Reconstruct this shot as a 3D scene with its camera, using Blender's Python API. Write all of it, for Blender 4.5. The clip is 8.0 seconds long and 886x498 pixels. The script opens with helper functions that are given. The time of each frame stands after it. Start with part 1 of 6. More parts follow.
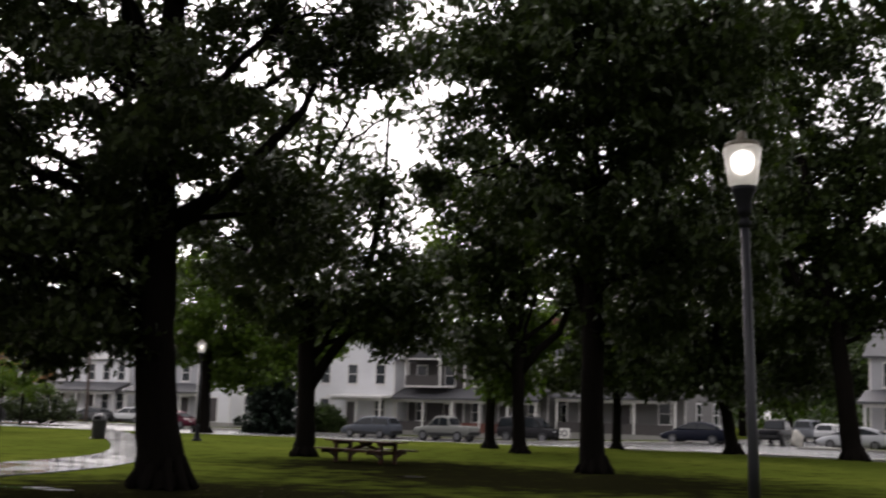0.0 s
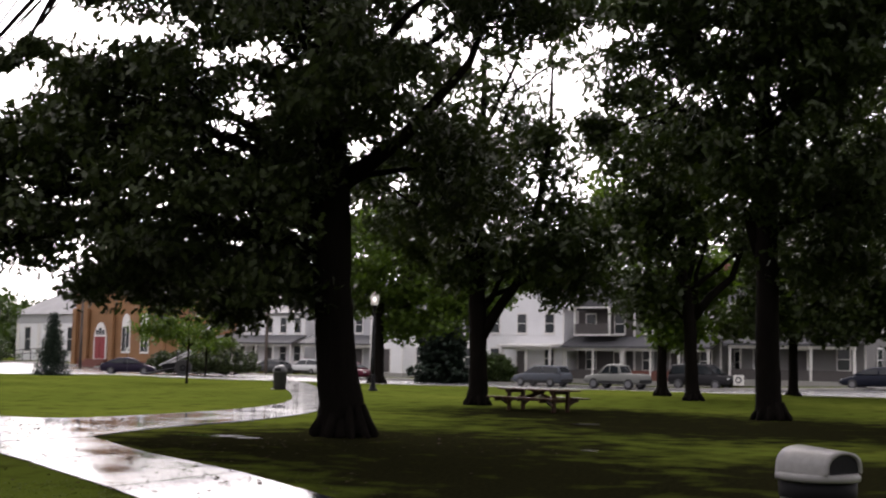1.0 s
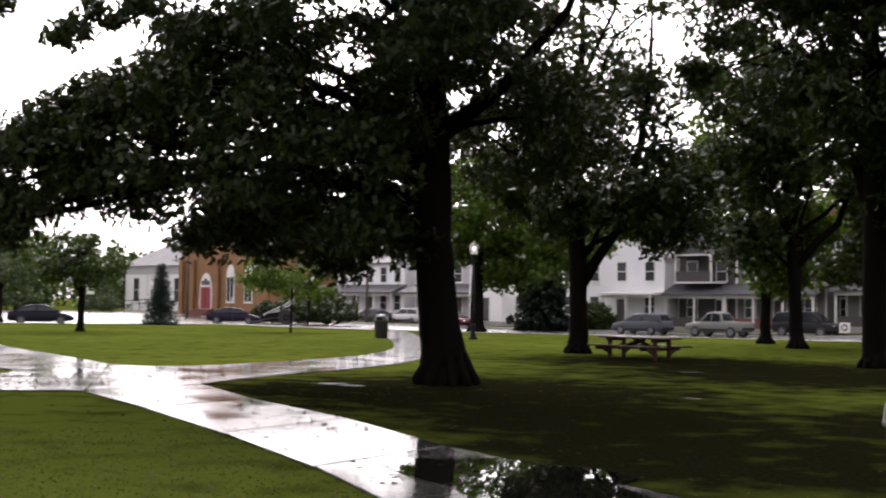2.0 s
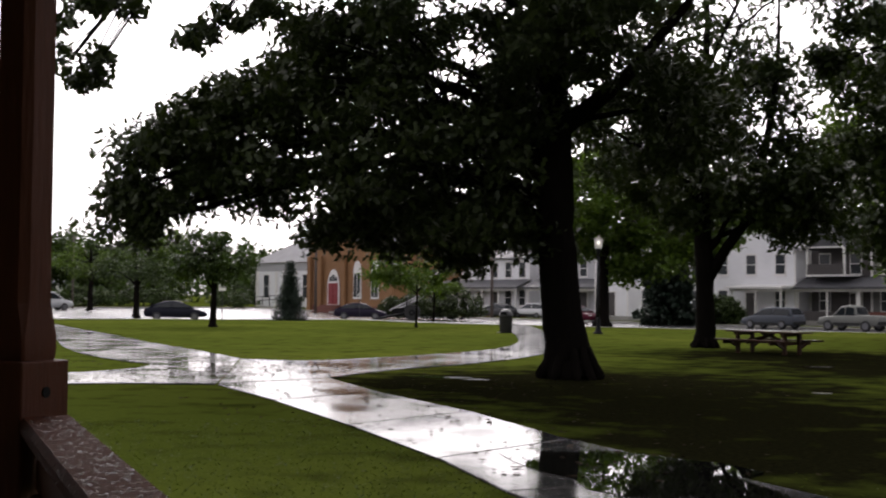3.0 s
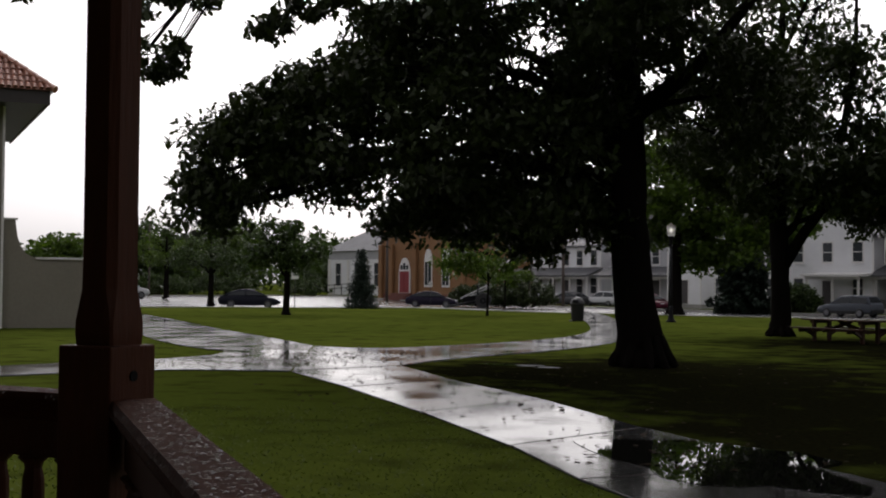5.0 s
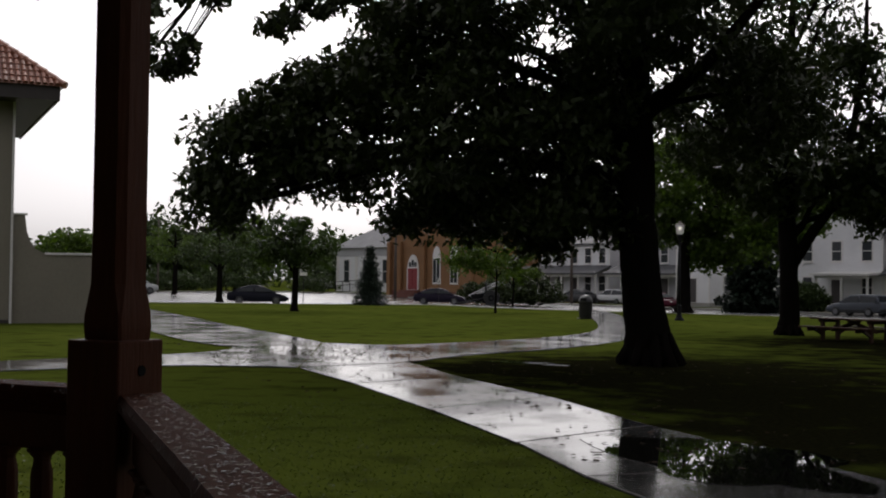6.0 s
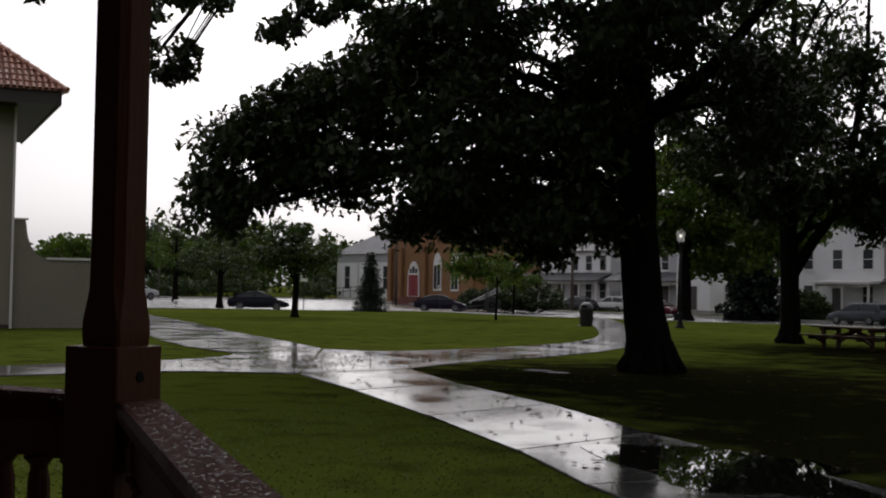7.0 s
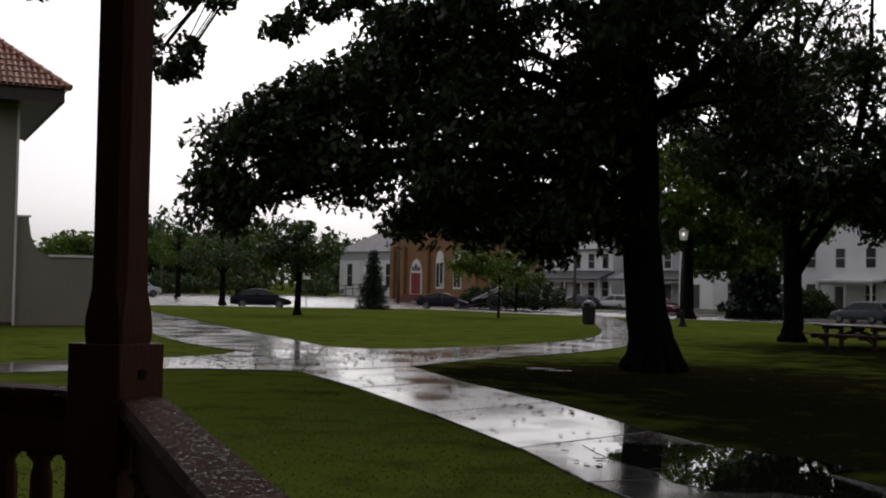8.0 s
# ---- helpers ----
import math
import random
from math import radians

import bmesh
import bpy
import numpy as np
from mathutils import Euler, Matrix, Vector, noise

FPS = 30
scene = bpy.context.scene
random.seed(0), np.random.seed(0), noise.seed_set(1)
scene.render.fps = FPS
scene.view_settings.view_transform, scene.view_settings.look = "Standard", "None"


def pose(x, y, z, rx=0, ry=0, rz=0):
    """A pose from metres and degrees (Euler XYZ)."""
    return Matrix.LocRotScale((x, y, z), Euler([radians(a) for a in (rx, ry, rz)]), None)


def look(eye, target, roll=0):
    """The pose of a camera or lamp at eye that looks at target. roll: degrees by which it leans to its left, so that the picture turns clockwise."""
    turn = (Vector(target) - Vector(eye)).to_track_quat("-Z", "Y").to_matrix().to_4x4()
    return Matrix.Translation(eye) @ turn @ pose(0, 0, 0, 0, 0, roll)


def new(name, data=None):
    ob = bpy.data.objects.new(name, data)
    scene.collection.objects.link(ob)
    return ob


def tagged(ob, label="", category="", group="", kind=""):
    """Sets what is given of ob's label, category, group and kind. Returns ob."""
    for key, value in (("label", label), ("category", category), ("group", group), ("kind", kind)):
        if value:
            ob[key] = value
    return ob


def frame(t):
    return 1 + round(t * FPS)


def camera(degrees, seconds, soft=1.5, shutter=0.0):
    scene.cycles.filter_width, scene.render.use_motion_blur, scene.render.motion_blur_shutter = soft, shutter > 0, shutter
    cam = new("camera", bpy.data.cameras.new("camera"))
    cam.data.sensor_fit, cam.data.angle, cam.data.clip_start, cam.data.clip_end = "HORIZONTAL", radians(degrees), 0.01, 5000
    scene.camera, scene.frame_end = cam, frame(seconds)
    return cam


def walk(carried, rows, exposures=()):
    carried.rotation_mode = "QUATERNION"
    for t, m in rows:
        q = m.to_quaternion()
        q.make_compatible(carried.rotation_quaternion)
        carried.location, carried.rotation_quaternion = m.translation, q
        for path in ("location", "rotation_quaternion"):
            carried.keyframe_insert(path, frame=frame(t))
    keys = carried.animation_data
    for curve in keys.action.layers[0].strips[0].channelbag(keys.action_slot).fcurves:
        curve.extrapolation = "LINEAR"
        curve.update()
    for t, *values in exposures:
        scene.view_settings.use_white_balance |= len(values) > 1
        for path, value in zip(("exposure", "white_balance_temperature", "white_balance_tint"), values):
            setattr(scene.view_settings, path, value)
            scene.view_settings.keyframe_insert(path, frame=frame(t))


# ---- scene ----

# ---------------------------------------------------------------- camera
cam = camera(40.0, 8.0, soft=2.0, shutter=0.4)
# seconds, eye x y z, yaw, pitch, lean
ROWS = [
    (0.0, 0.004, 0.332, 1.644, 4.44, 7.51, -1.75),
    (0.5, -0.028, 0.289, 1.622, 8.93, 6.28, -0.92),
    (1.0, -0.044, 0.119, 1.635, 12.20, 4.96, -1.06),
    (1.5, -0.043, 0.102, 1.638, 13.90, 3.59, -1.09),
    (1.7, -0.072, 0.061, 1.640, 14.95, 2.88, -1.05),
    (2.8, 0.026, -0.092, 1.627, 21.62, 2.29, -0.23),
    (3.0, 0.025, -0.093, 1.625, 22.66, 2.19, -0.50),
    (3.5, 0.006, -0.086, 1.619, 24.22, 1.86, -0.82),
    (4.0, 0.016, -0.102, 1.619, 24.57, 1.85, -0.95),
    (4.5, 0.012, -0.109, 1.620, 25.59, 1.77, -0.39),
    (6.0, 0.029, -0.129, 1.619, 26.38, 1.47, -0.74),
    (6.5, 0.019, -0.113, 1.619, 26.36, 1.54, -0.93),
    (7.0, 0.016, -0.108, 1.620, 26.42, 1.78, -0.98),
    (7.5, 0.014, -0.108, 1.621, 26.54, 1.79, -0.89),
    (8.0, 0.018, -0.110, 1.620, 26.54, 1.68, -1.08),
]


def eye_pose(x, y, z, yaw, pitch, lean):
    a, p = radians(yaw), radians(pitch)
    ahead = Vector((-math.sin(a) * math.cos(p), math.cos(a) * math.cos(p), math.sin(p)))
    return look((x, y, z), Vector((x, y, z)) + 10 * ahead, -lean)


# seconds, stops, kelvin, tint
EXPOSURES = [(0.0, 0.75, 6700, 17), (1.0, 1.1, 6700, 20), (1.7, 1.25, 6700, 21), (3.0, 0.6, 6600, 18), (4.5, -0.1, 6550, 15), (8.0, -0.4, 6500, 14)]
walk(cam, [(t, eye_pose(*r)) for t, *r in ROWS], EXPOSURES)

# ---------------------------------------------------------------- world and light
SUN_ELEV, SUN_TURN = radians(39), radians(-24)
world = bpy.data.worlds.new("rain_sky")
scene.world = world
world.use_nodes = True
wn, wl = world.node_tree.nodes, world.node_tree.links
wn.clear()
sky = wn.new("ShaderNodeTexSky")
sky.sky_type = "NISHITA"
sky.sun_disc = False
sky.sun_elevation, sky.sun_rotation = SUN_ELEV, SUN_TURN
sky.dust_density = 4.0
grey = wn.new("ShaderNodeMix")
grey.data_type = "RGBA"
grey.inputs["Factor"].default_value = 0.5
grey.inputs["B"].default_value = (3.2, 3.2, 3.3, 1)
veil = wn.new("ShaderNodeHueSaturation")  # rain cloud takes the colour out of the sky
veil.inputs["Saturation"].default_value = 0.12
back = wn.new("ShaderNodeBackground")
back.inputs["Strength"].default_value = 0.19
wout = wn.new("ShaderNodeOutputWorld")
wl.new(sky.outputs["Color"], veil.inputs["Color"])
wl.new(veil.outputs["Color"], grey.inputs["A"])
wl.new(grey.outputs["Result"], back.inputs["Color"])
wl.new(back.outputs["Background"], wout.inputs["Surface"])

sun_data = bpy.data.lights.new("sun", "SUN")
sun_data.energy, sun_data.angle, sun_data.color = 0.5, radians(40), (1.0, 0.97, 0.92)
sun = new("sun", sun_data)
sun.matrix_world = look((0, 0, 60), Vector((0, 0, 60)) - Vector((math.sin(SUN_TURN) * math.cos(SUN_ELEV), math.cos(SUN_TURN) * math.cos(SUN_ELEV), math.sin(SUN_ELEV))))


# ---------------------------------------------------------------- materials
def mat(name, colour, rough=0.7, vary=0.25, grain=8.0, bump=0.0, metal=0.0, wet=0.0, blotch=0.6, spec=0.5, stretch=(1, 1, 1), island=False, each=0.0):
    """A surface with variation at two scales, optional fine relief and a wet film."""
    m = bpy.data.materials.new(name)
    m.use_nodes = True
    n, l = m.node_tree.nodes, m.node_tree.links
    b = n["Principled BSDF"]
    co = n.new("ShaderNodeTexCoord")
    mp = n.new("ShaderNodeMapping")
    mp.inputs["Scale"].default_value = stretch
    l.new(co.outputs["Object"], mp.inputs["Vector"])
    fine, wide = n.new("ShaderNodeTexNoise"), n.new("ShaderNodeTexNoise")
    fine.inputs["Scale"].default_value, fine.inputs["Detail"].default_value = grain, 4
    wide.inputs["Scale"].default_value, wide.inputs["Detail"].default_value = blotch, 3
    l.new(mp.outputs["Vector"], fine.inputs["Vector"])
    l.new(co.outputs["Object"], wide.inputs["Vector"])
    add = n.new("ShaderNodeMath")
    add.operation = "ADD"
    l.new(fine.outputs["Fac"], add.inputs[0])
    l.new(wide.outputs["Fac"], add.inputs[1])
    last = add.outputs[0]
    if each or island:
        info = n.new("ShaderNodeNewGeometry") if island else n.new("ShaderNodeObjectInfo")
        more = n.new("ShaderNodeMath")
        more.operation = "MULTIPLY_ADD"
        more.inputs[1].default_value = each or 0.8
        l.new(info.outputs["Random Per Island" if island else "Random"], more.inputs[0])
        l.new(last, more.inputs[2])
        last = more.outputs[0]
    top = 1.5 + (each or (0.8 if island else 0.0))
    ramp = n.new("ShaderNodeMapRange")
    ramp.inputs["From Min"].default_value, ramp.inputs["From Max"].default_value = 0.5, top
    ramp.inputs["To Min"].default_value, ramp.inputs["To Max"].default_value = 1 - vary, 1 + vary
    l.new(last, ramp.inputs["Value"])
    mul = n.new("ShaderNodeMix")
    mul.data_type, mul.blend_type = "RGBA", "MULTIPLY"
    mul.inputs["Factor"].default_value = 1.0
    mul.inputs["A"].default_value = (*colour, 1)
    l.new(ramp.outputs["Result"], mul.inputs["B"])
    l.new(mul.outputs["Result"], b.inputs["Base Color"])
    b.inputs["Roughness"].default_value, b.inputs["Metallic"].default_value = rough, metal
    b.inputs["Specular IOR Level"].default_value = spec
    if wet:
        b.inputs["Coat Weight"].default_value, b.inputs["Coat Roughness"].default_value, b.inputs["Coat IOR"].default_value = wet, 0.08, 1.33
    if bump:
        bp = n.new("ShaderNodeBump")
        bp.inputs["Strength"].default_value, bp.inputs["Distance"].default_value = bump, 0.02
        l.new(fine.outputs["Fac"], bp.inputs["Height"])
        l.new(bp.outputs["Normal"], b.inputs["Normal"])
    return m


def leaf_mat(name, colour, lit=0.3):
    m = mat(name, colour, 0.45, 0.45, 3.0, spec=0.24, island=True, blotch=0.35)
    n, l = m.node_tree.nodes, m.node_tree.links
    tr = n.new("ShaderNodeBsdfTranslucent")
    tr.inputs["Color"].default_value = (colour[0] * 1.5, colour[1] * 1.6, colour[2] * 0.8, 1)
    mx = n.new("ShaderNodeMixShader")
    mx.inputs["Fac"].default_value = lit
    l.new(n["Principled BSDF"].outputs["BSDF"], mx.inputs[1])
    l.new(tr.outputs["BSDF"], mx.inputs[2])
    l.new(mx.outputs["Shader"], n["Material Output"].inputs["Surface"])
    return m


def wet_concrete(name):
    """Concrete under rain: a film of water that lies mirror-flat in pools and thin between them."""
    m = mat(name, (0.034, 0.033, 0.032), 0.6, 0.35, 30.0, 0.25, spec=0.03, each=0.4)
    n, l = m.node_tree.nodes, m.node_tree.links
    b = n["Principled BSDF"]
    co = n.new("ShaderNodeNewGeometry")
    pool = n.new("ShaderNodeTexNoise")
    pool.inputs["Scale"].default_value, pool.inputs["Detail"].default_value = 0.75, 4
    l.new(co.outputs["Position"], pool.inputs["Vector"])
    mr = n.new("ShaderNodeMapRange")
    mr.inputs["From Min"].default_value, mr.inputs["From Max"].default_value = 0.42, 0.58
    mr.inputs["To Min"].default_value, mr.inputs["To Max"].default_value = 0.06, 0.15
    l.new(pool.outputs["Fac"], mr.inputs["Value"])
    l.new(mr.outputs["Result"], b.inputs["Coat Roughness"])
    b.inputs["Coat Weight"].default_value, b.inputs["Coat IOR"].default_value = 1.0, 1.33
    rip = n.new("ShaderNodeTexNoise")
    rip.inputs["Scale"].default_value, rip.inputs["Detail"].default_value = 9.0, 2
    l.new(co.outputs["Position"], rip.inputs["Vector"])
    bp = n.new("ShaderNodeBump")
    bp.inputs["Strength"].default_value, bp.inputs["Distance"].default_value = 0.05, 0.01
    l.new(rip.outputs["Fac"], bp.inputs["Height"])
    l.new(bp.outputs["Normal"], b.inputs["Coat Normal"])
    return m


def lawn_mat():
    """Short grass with bare muddy ground worn by feet; its dark patches also paint in tree shade."""
    m = bpy.data.materials.new("lawn")
    m.use_nodes = True
    n, l = m.node_tree.nodes, m.node_tree.links
    b = n["Principled BSDF"]
    g = n.new("ShaderNodeNewGeometry")

    def tex(scale, detail):
        t = n.new("ShaderNodeTexNoise")
        t.inputs["Scale"].default_value, t.inputs["Detail"].default_value = scale, detail
        l.new(g.outputs["Position"], t.inputs["Vector"])
        return t.outputs["Fac"]

    def mix(a, bb, f):
        x = n.new("ShaderNodeMix")
        x.data_type = "RGBA"
        for key, v in (("A", a), ("B", bb)):
            if isinstance(v, tuple):
                x.inputs[key].default_value = (*v, 1)
            else:
                l.new(v, x.inputs[key])
        l.new(f, x.inputs["Factor"])
        return x.outputs["Result"]

    def band(v, lo, hi):
        x = n.new("ShaderNodeMapRange")
        x.inputs["From Min"].default_value, x.inputs["From Max"].default_value = lo, hi
        l.new(v, x.inputs["Value"])
        return x.outputs["Result"]

    fine, mid, wide = tex(14.0, 5), tex(1.3, 4), tex(0.12, 3)
    green = mix((0.055, 0.073, 0.012), (0.073, 0.095, 0.015), band(fine, 0.3, 0.7))
    green = mix(green, (0.095, 0.115, 0.019), band(wide, 0.45, 0.7))
    green = mix(green, (0.052, 0.069, 0.010), band(mid, 0.5, 0.8))
    worn_shaded = None
    # bare soil round oak and table; the last two spots mostly paint in tree shade
    for x, y, r in ((-6.0, 21.5, 7.5), (0.5, 31.0, 9.0), (-4.0, 35.5, 6.0), (-9.0, 20.5, 3.0), (-3.0, 17.5, 5.0), (-1.2, 13.8, 4.8), (2.5, 18.0, 5.0)):
        d = n.new("ShaderNodeVectorMath")
        d.operation = "DISTANCE"
        d.inputs[1].default_value = (x, y, 0)
        l.new(g.outputs["Position"], d.inputs[0])
        mr = n.new("ShaderNodeMapRange")
        mr.inputs["From Min"].default_value, mr.inputs["From Max"].default_value = r, r * 0.35
        l.new(d.outputs["Value"], mr.inputs["Value"])
        if worn_shaded is None:
            worn_shaded = mr.outputs["Result"]
        else:
            mx = n.new("ShaderNodeMath")
            mx.operation = "MAXIMUM"
            l.new(worn_shaded, mx.inputs[0])
            l.new(mr.outputs["Result"], mx.inputs[1])
            worn_shaded = mx.outputs[0]
    sm = n.new("ShaderNodeMath")
    sm.operation = "MULTIPLY_ADD"
    sm.inputs[1].default_value = 0.55
    l.new(worn_shaded, sm.inputs[0])
    l.new(mid, sm.inputs[2])
    bare = band(sm.outputs[0], 0.50, 0.96)
    # soil colour set near black so that it carries shade as well as mud
    earth_and_shade = mix((0.0075, 0.0075, 0.0035), (0.017, 0.0165, 0.007), band(fine, 0.35, 0.7))
    l.new(mix(green, earth_and_shade, bare), b.inputs["Base Color"])
    b.inputs["Roughness"].default_value = 0.9
    b.inputs["Specular IOR Level"].default_value = 0.0
    bp = n.new("ShaderNodeBump")
    bp.inputs["Strength"].default_value, bp.inputs["Distance"].default_value = 0.3, 0.02
    l.new(fine, bp.inputs["Height"])
    l.new(bp.outputs["Normal"], b.inputs["Normal"])
    return m


M_LAWN = lawn_mat()
M_BLADE = leaf_mat("grass_blades", (0.060, 0.080, 0.012), 0.5)
M_PATH = wet_concrete("wet_concrete")
M_ROAD = mat("wet_asphalt", (0.055, 0.055, 0.058), 0.5, 0.3, 20.0, 0.2, wet=1.0)
M_ROAD.node_tree.nodes["Principled BSDF"].inputs["Coat Roughness"].default_value = 0.24
M_KERB = mat("kerb_concrete", (0.30, 0.29, 0.27), 0.6, 0.25, 10.0, 0.2, wet=0.5)
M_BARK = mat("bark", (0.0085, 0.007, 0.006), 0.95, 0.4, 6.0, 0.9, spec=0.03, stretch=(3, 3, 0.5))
M_OAK = leaf_mat("oak_leaves", (0.028, 0.040, 0.011), 0.15)
M_MAPLE = leaf_mat("maple_leaves", (0.026, 0.040, 0.010), 0.22)
M_LIGHT_LEAF = leaf_mat("young_leaves", (0.055, 0.092, 0.012), 0.4)
M_WATER = mat("standing_water", (0.008, 0.008, 0.007), 0.012, 0.2, 5.0, 0.005, spec=0.4)
M_LITTER = mat("dead_leaves", (0.028, 0.018, 0.010), 0.9, 0.4, 6.0, spec=0.08, island=True)
M_SAPLING = leaf_mat("bright_young_leaves", (0.06, 0.10, 0.014), 0.4)
M_BUSH = leaf_mat("bush_leaves", (0.032, 0.055, 0.012), 0.25)
M_NEEDLE = leaf_mat("needles", (0.015, 0.028, 0.018), 0.05)
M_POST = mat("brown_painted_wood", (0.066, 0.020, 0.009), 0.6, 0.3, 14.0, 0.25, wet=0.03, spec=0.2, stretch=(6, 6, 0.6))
M_RAIL = mat("wet_brown_rail", (0.052, 0.015, 0.006), 0.8, 0.4, 60.0, 0.2, wet=0.0, spec=0.05, stretch=(1, 1, 1))
for key, value in (("Coat Weight", 0.35), ("Coat Roughness", 0.06), ("Coat IOR", 1.33)):
    M_RAIL.node_tree.nodes["Principled BSDF"].inputs[key].default_value = value
drop = M_RAIL.node_tree.nodes.new("ShaderNodeTexVoronoi")
drop.inputs["Scale"].default_value = 150.0
drop_in = M_RAIL.node_tree.nodes.new("ShaderNodeNewGeometry")
drop_bump = M_RAIL.node_tree.nodes.new("ShaderNodeBump")
drop_bump.inputs["Strength"].default_value, drop_bump.inputs["Distance"].default_value = 0.7, 0.006
M_RAIL.node_tree.links.new(drop_in.outputs["Position"], drop.inputs["Vector"])
M_RAIL.node_tree.links.new(drop.outputs["Distance"], drop_bump.inputs["Height"])
M_RAIL.node_tree.links.new(drop_bump.outputs["Normal"], M_RAIL.node_tree.nodes["Principled BSDF"].inputs["Coat Normal"])
film_noise = M_RAIL.node_tree.nodes.new("ShaderNodeTexNoise")  # water stands on the paint in broken patches
film_noise.inputs["Scale"].default_value, film_noise.inputs["Detail"].default_value = 85.0, 5
film_patch = M_RAIL.node_tree.nodes.new("ShaderNodeMapRange")
film_patch.inputs["From Min"].default_value, film_patch.inputs["From Max"].default_value = 0.57, 0.63
film_patch.inputs["To Min"].default_value, film_patch.inputs["To Max"].default_value = 0.0, 0.75
M_RAIL.node_tree.links.new(drop_in.outputs["Position"], film_noise.inputs["Vector"])
M_RAIL.node_tree.links.new(film_noise.outputs["Fac"], film_patch.inputs["Value"])
M_RAIL.node_tree.links.new(film_patch.outputs["Result"], M_RAIL.node_tree.nodes["Principled BSDF"].inputs["Coat Weight"])
M_BEAD = mat("rain_beads", (0.06, 0.035, 0.028), 0.03, 0.1, 5.0, spec=1.0)
M_BARREL = mat("pale_grey_steel", (0.34, 0.34, 0.35), 0.4, 0.2, 8.0, wet=0.3)
M_DECK = mat("deck_boards", (0.16, 0.12, 0.09), 0.6, 0.3, 9.0, 0.2, stretch=(1, 8, 1))
M_BLACK_METAL = mat("black_metal", (0.009, 0.009, 0.011), 0.6, 0.3, 12.0, 0.05, wet=0.03, spec=0.12)
M_POLE_METAL = mat("wet_grey_pole", (0.020, 0.020, 0.024), 0.45, 0.3, 8.0, 0.05, spec=0.3, wet=0.1, stretch=(1, 1, 0.2))
M_TABLE = mat("wet_timber", (0.045, 0.017, 0.008), 0.6, 0.35, 9.0, 0.3, spec=0.2, wet=0.2, stretch=(6, 1, 1))
M_BIN = mat("grey_plastic", (0.21, 0.205, 0.20), 0.5, 0.2, 20.0, 0.1, wet=0.3)
M_BIN_DARK = mat("black_liner", (0.006, 0.006, 0.007), 0.6, 0.2, 15.0, 0.1, spec=0.1)
M_BIN_LID = mat("dark_lid", (0.05, 0.05, 0.053), 0.4, 0.2, 12.0)
M_BIN_FAR = mat("pebble_bin", (0.028, 0.028, 0.025), 0.8, 0.3, 40.0, 0.3, spec=0.2)
M_STUCCO = mat("cream_stucco", (0.25, 0.225, 0.18), 0.75, 0.12, 12.0, 0.2)
M_TRIM = mat("white_trim", (0.74, 0.72, 0.70), 0.5, 0.1, 10.0)
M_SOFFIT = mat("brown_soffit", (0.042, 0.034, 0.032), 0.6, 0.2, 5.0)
M_TILE = mat("clay_tiles", (0.33, 0.135, 0.085), 0.5, 0.4, 9.0, 0.2, wet=0.6, island=True)
M_BRICK = mat("tan_brick", (0.235, 0.118, 0.050), 0.75, 0.25, 6.0, 0.2, stretch=(1, 1, 4))
M_RED_BRICK = mat("red_brick", (0.15, 0.055, 0.042), 0.75, 0.25, 6.0, 0.2, stretch=(1, 1, 4))
M_RED_DOOR = mat("red_door", (0.24, 0.030, 0.035), 0.45, 0.15, 6.0)
M_SIDING = mat("white_siding", (0.78, 0.78, 0.80), 0.55, 0.14, 5.0, 0.3, stretch=(0.2, 0.2, 9))
M_SIDING_GREY = mat("grey_siding", (0.42, 0.42, 0.44), 0.6, 0.14, 5.0, 0.3, stretch=(0.2, 0.2, 9))
M_SIDING_TAN = mat("tan_siding", (0.50, 0.46, 0.38), 0.6, 0.14, 5.0, 0.3, stretch=(0.2, 0.2, 9))
# darker copy of the grey siding, with the shade of the trees in its colour
M_SIDING_SHADED = mat("shaded_grey_siding", (0.17, 0.165, 0.16), 0.7, 0.2, 5.0, 0.3, stretch=(0.2, 0.2, 9))
M_SHINGLE = mat("grey_shingles", (0.075, 0.075, 0.082), 0.7, 0.3, 7.0, 0.4, wet=0.1)
M_SLATE = mat("light_slate", (0.17, 0.17, 0.18), 0.6, 0.25, 7.0, 0.3, wet=0.1)
M_DARK_WOOD = mat("dark_grey_brown_boards", (0.062, 0.054, 0.054), 0.6, 0.25, 6.0)
M_POLE = mat("utility_pole_wood", (0.085, 0.065, 0.055), 0.8, 0.3, 8.0, 0.3, stretch=(4, 4, 0.4))
M_TYRE = mat("tyre_rubber", (0.016, 0.016, 0.017), 0.6, 0.2, 12.0)
M_RIM = mat("alloy_rim", (0.16, 0.16, 0.17), 0.4, 0.2, 8.0, metal=0.6)
M_LAMP_RED = mat("tail_lamp", (0.30, 0.02, 0.02), 0.2, 0.1, 8.0)
M_LAMP_CLEAR = mat("head_lamp", (0.75, 0.76, 0.78), 0.1, 0.05, 8.0)
M_SIGN = mat("sign_panel", (0.75, 0.74, 0.70), 0.5, 0.06, 5.0)
M_SIGN_INK = mat("sign_ink", (0.05, 0.05, 0.06), 0.5, 0.06, 5.0)
M_TARP = mat("pale_tarp", (0.55, 0.53, 0.47), 0.6, 0.2, 4.0)


def paint(name, colour):
    return mat(name, colour, 0.35, 0.12, 3.0, wet=0.08, spec=0.06)


def glass_mat(name, colour=(0.02, 0.024, 0.028)):
    m = mat(name, colour, 0.05, 0.1, 2.0, spec=0.35)
    return m


M_GLASS = glass_mat("dark_glass")
M_WINDOW = glass_mat("window_glass", (0.045, 0.05, 0.055))


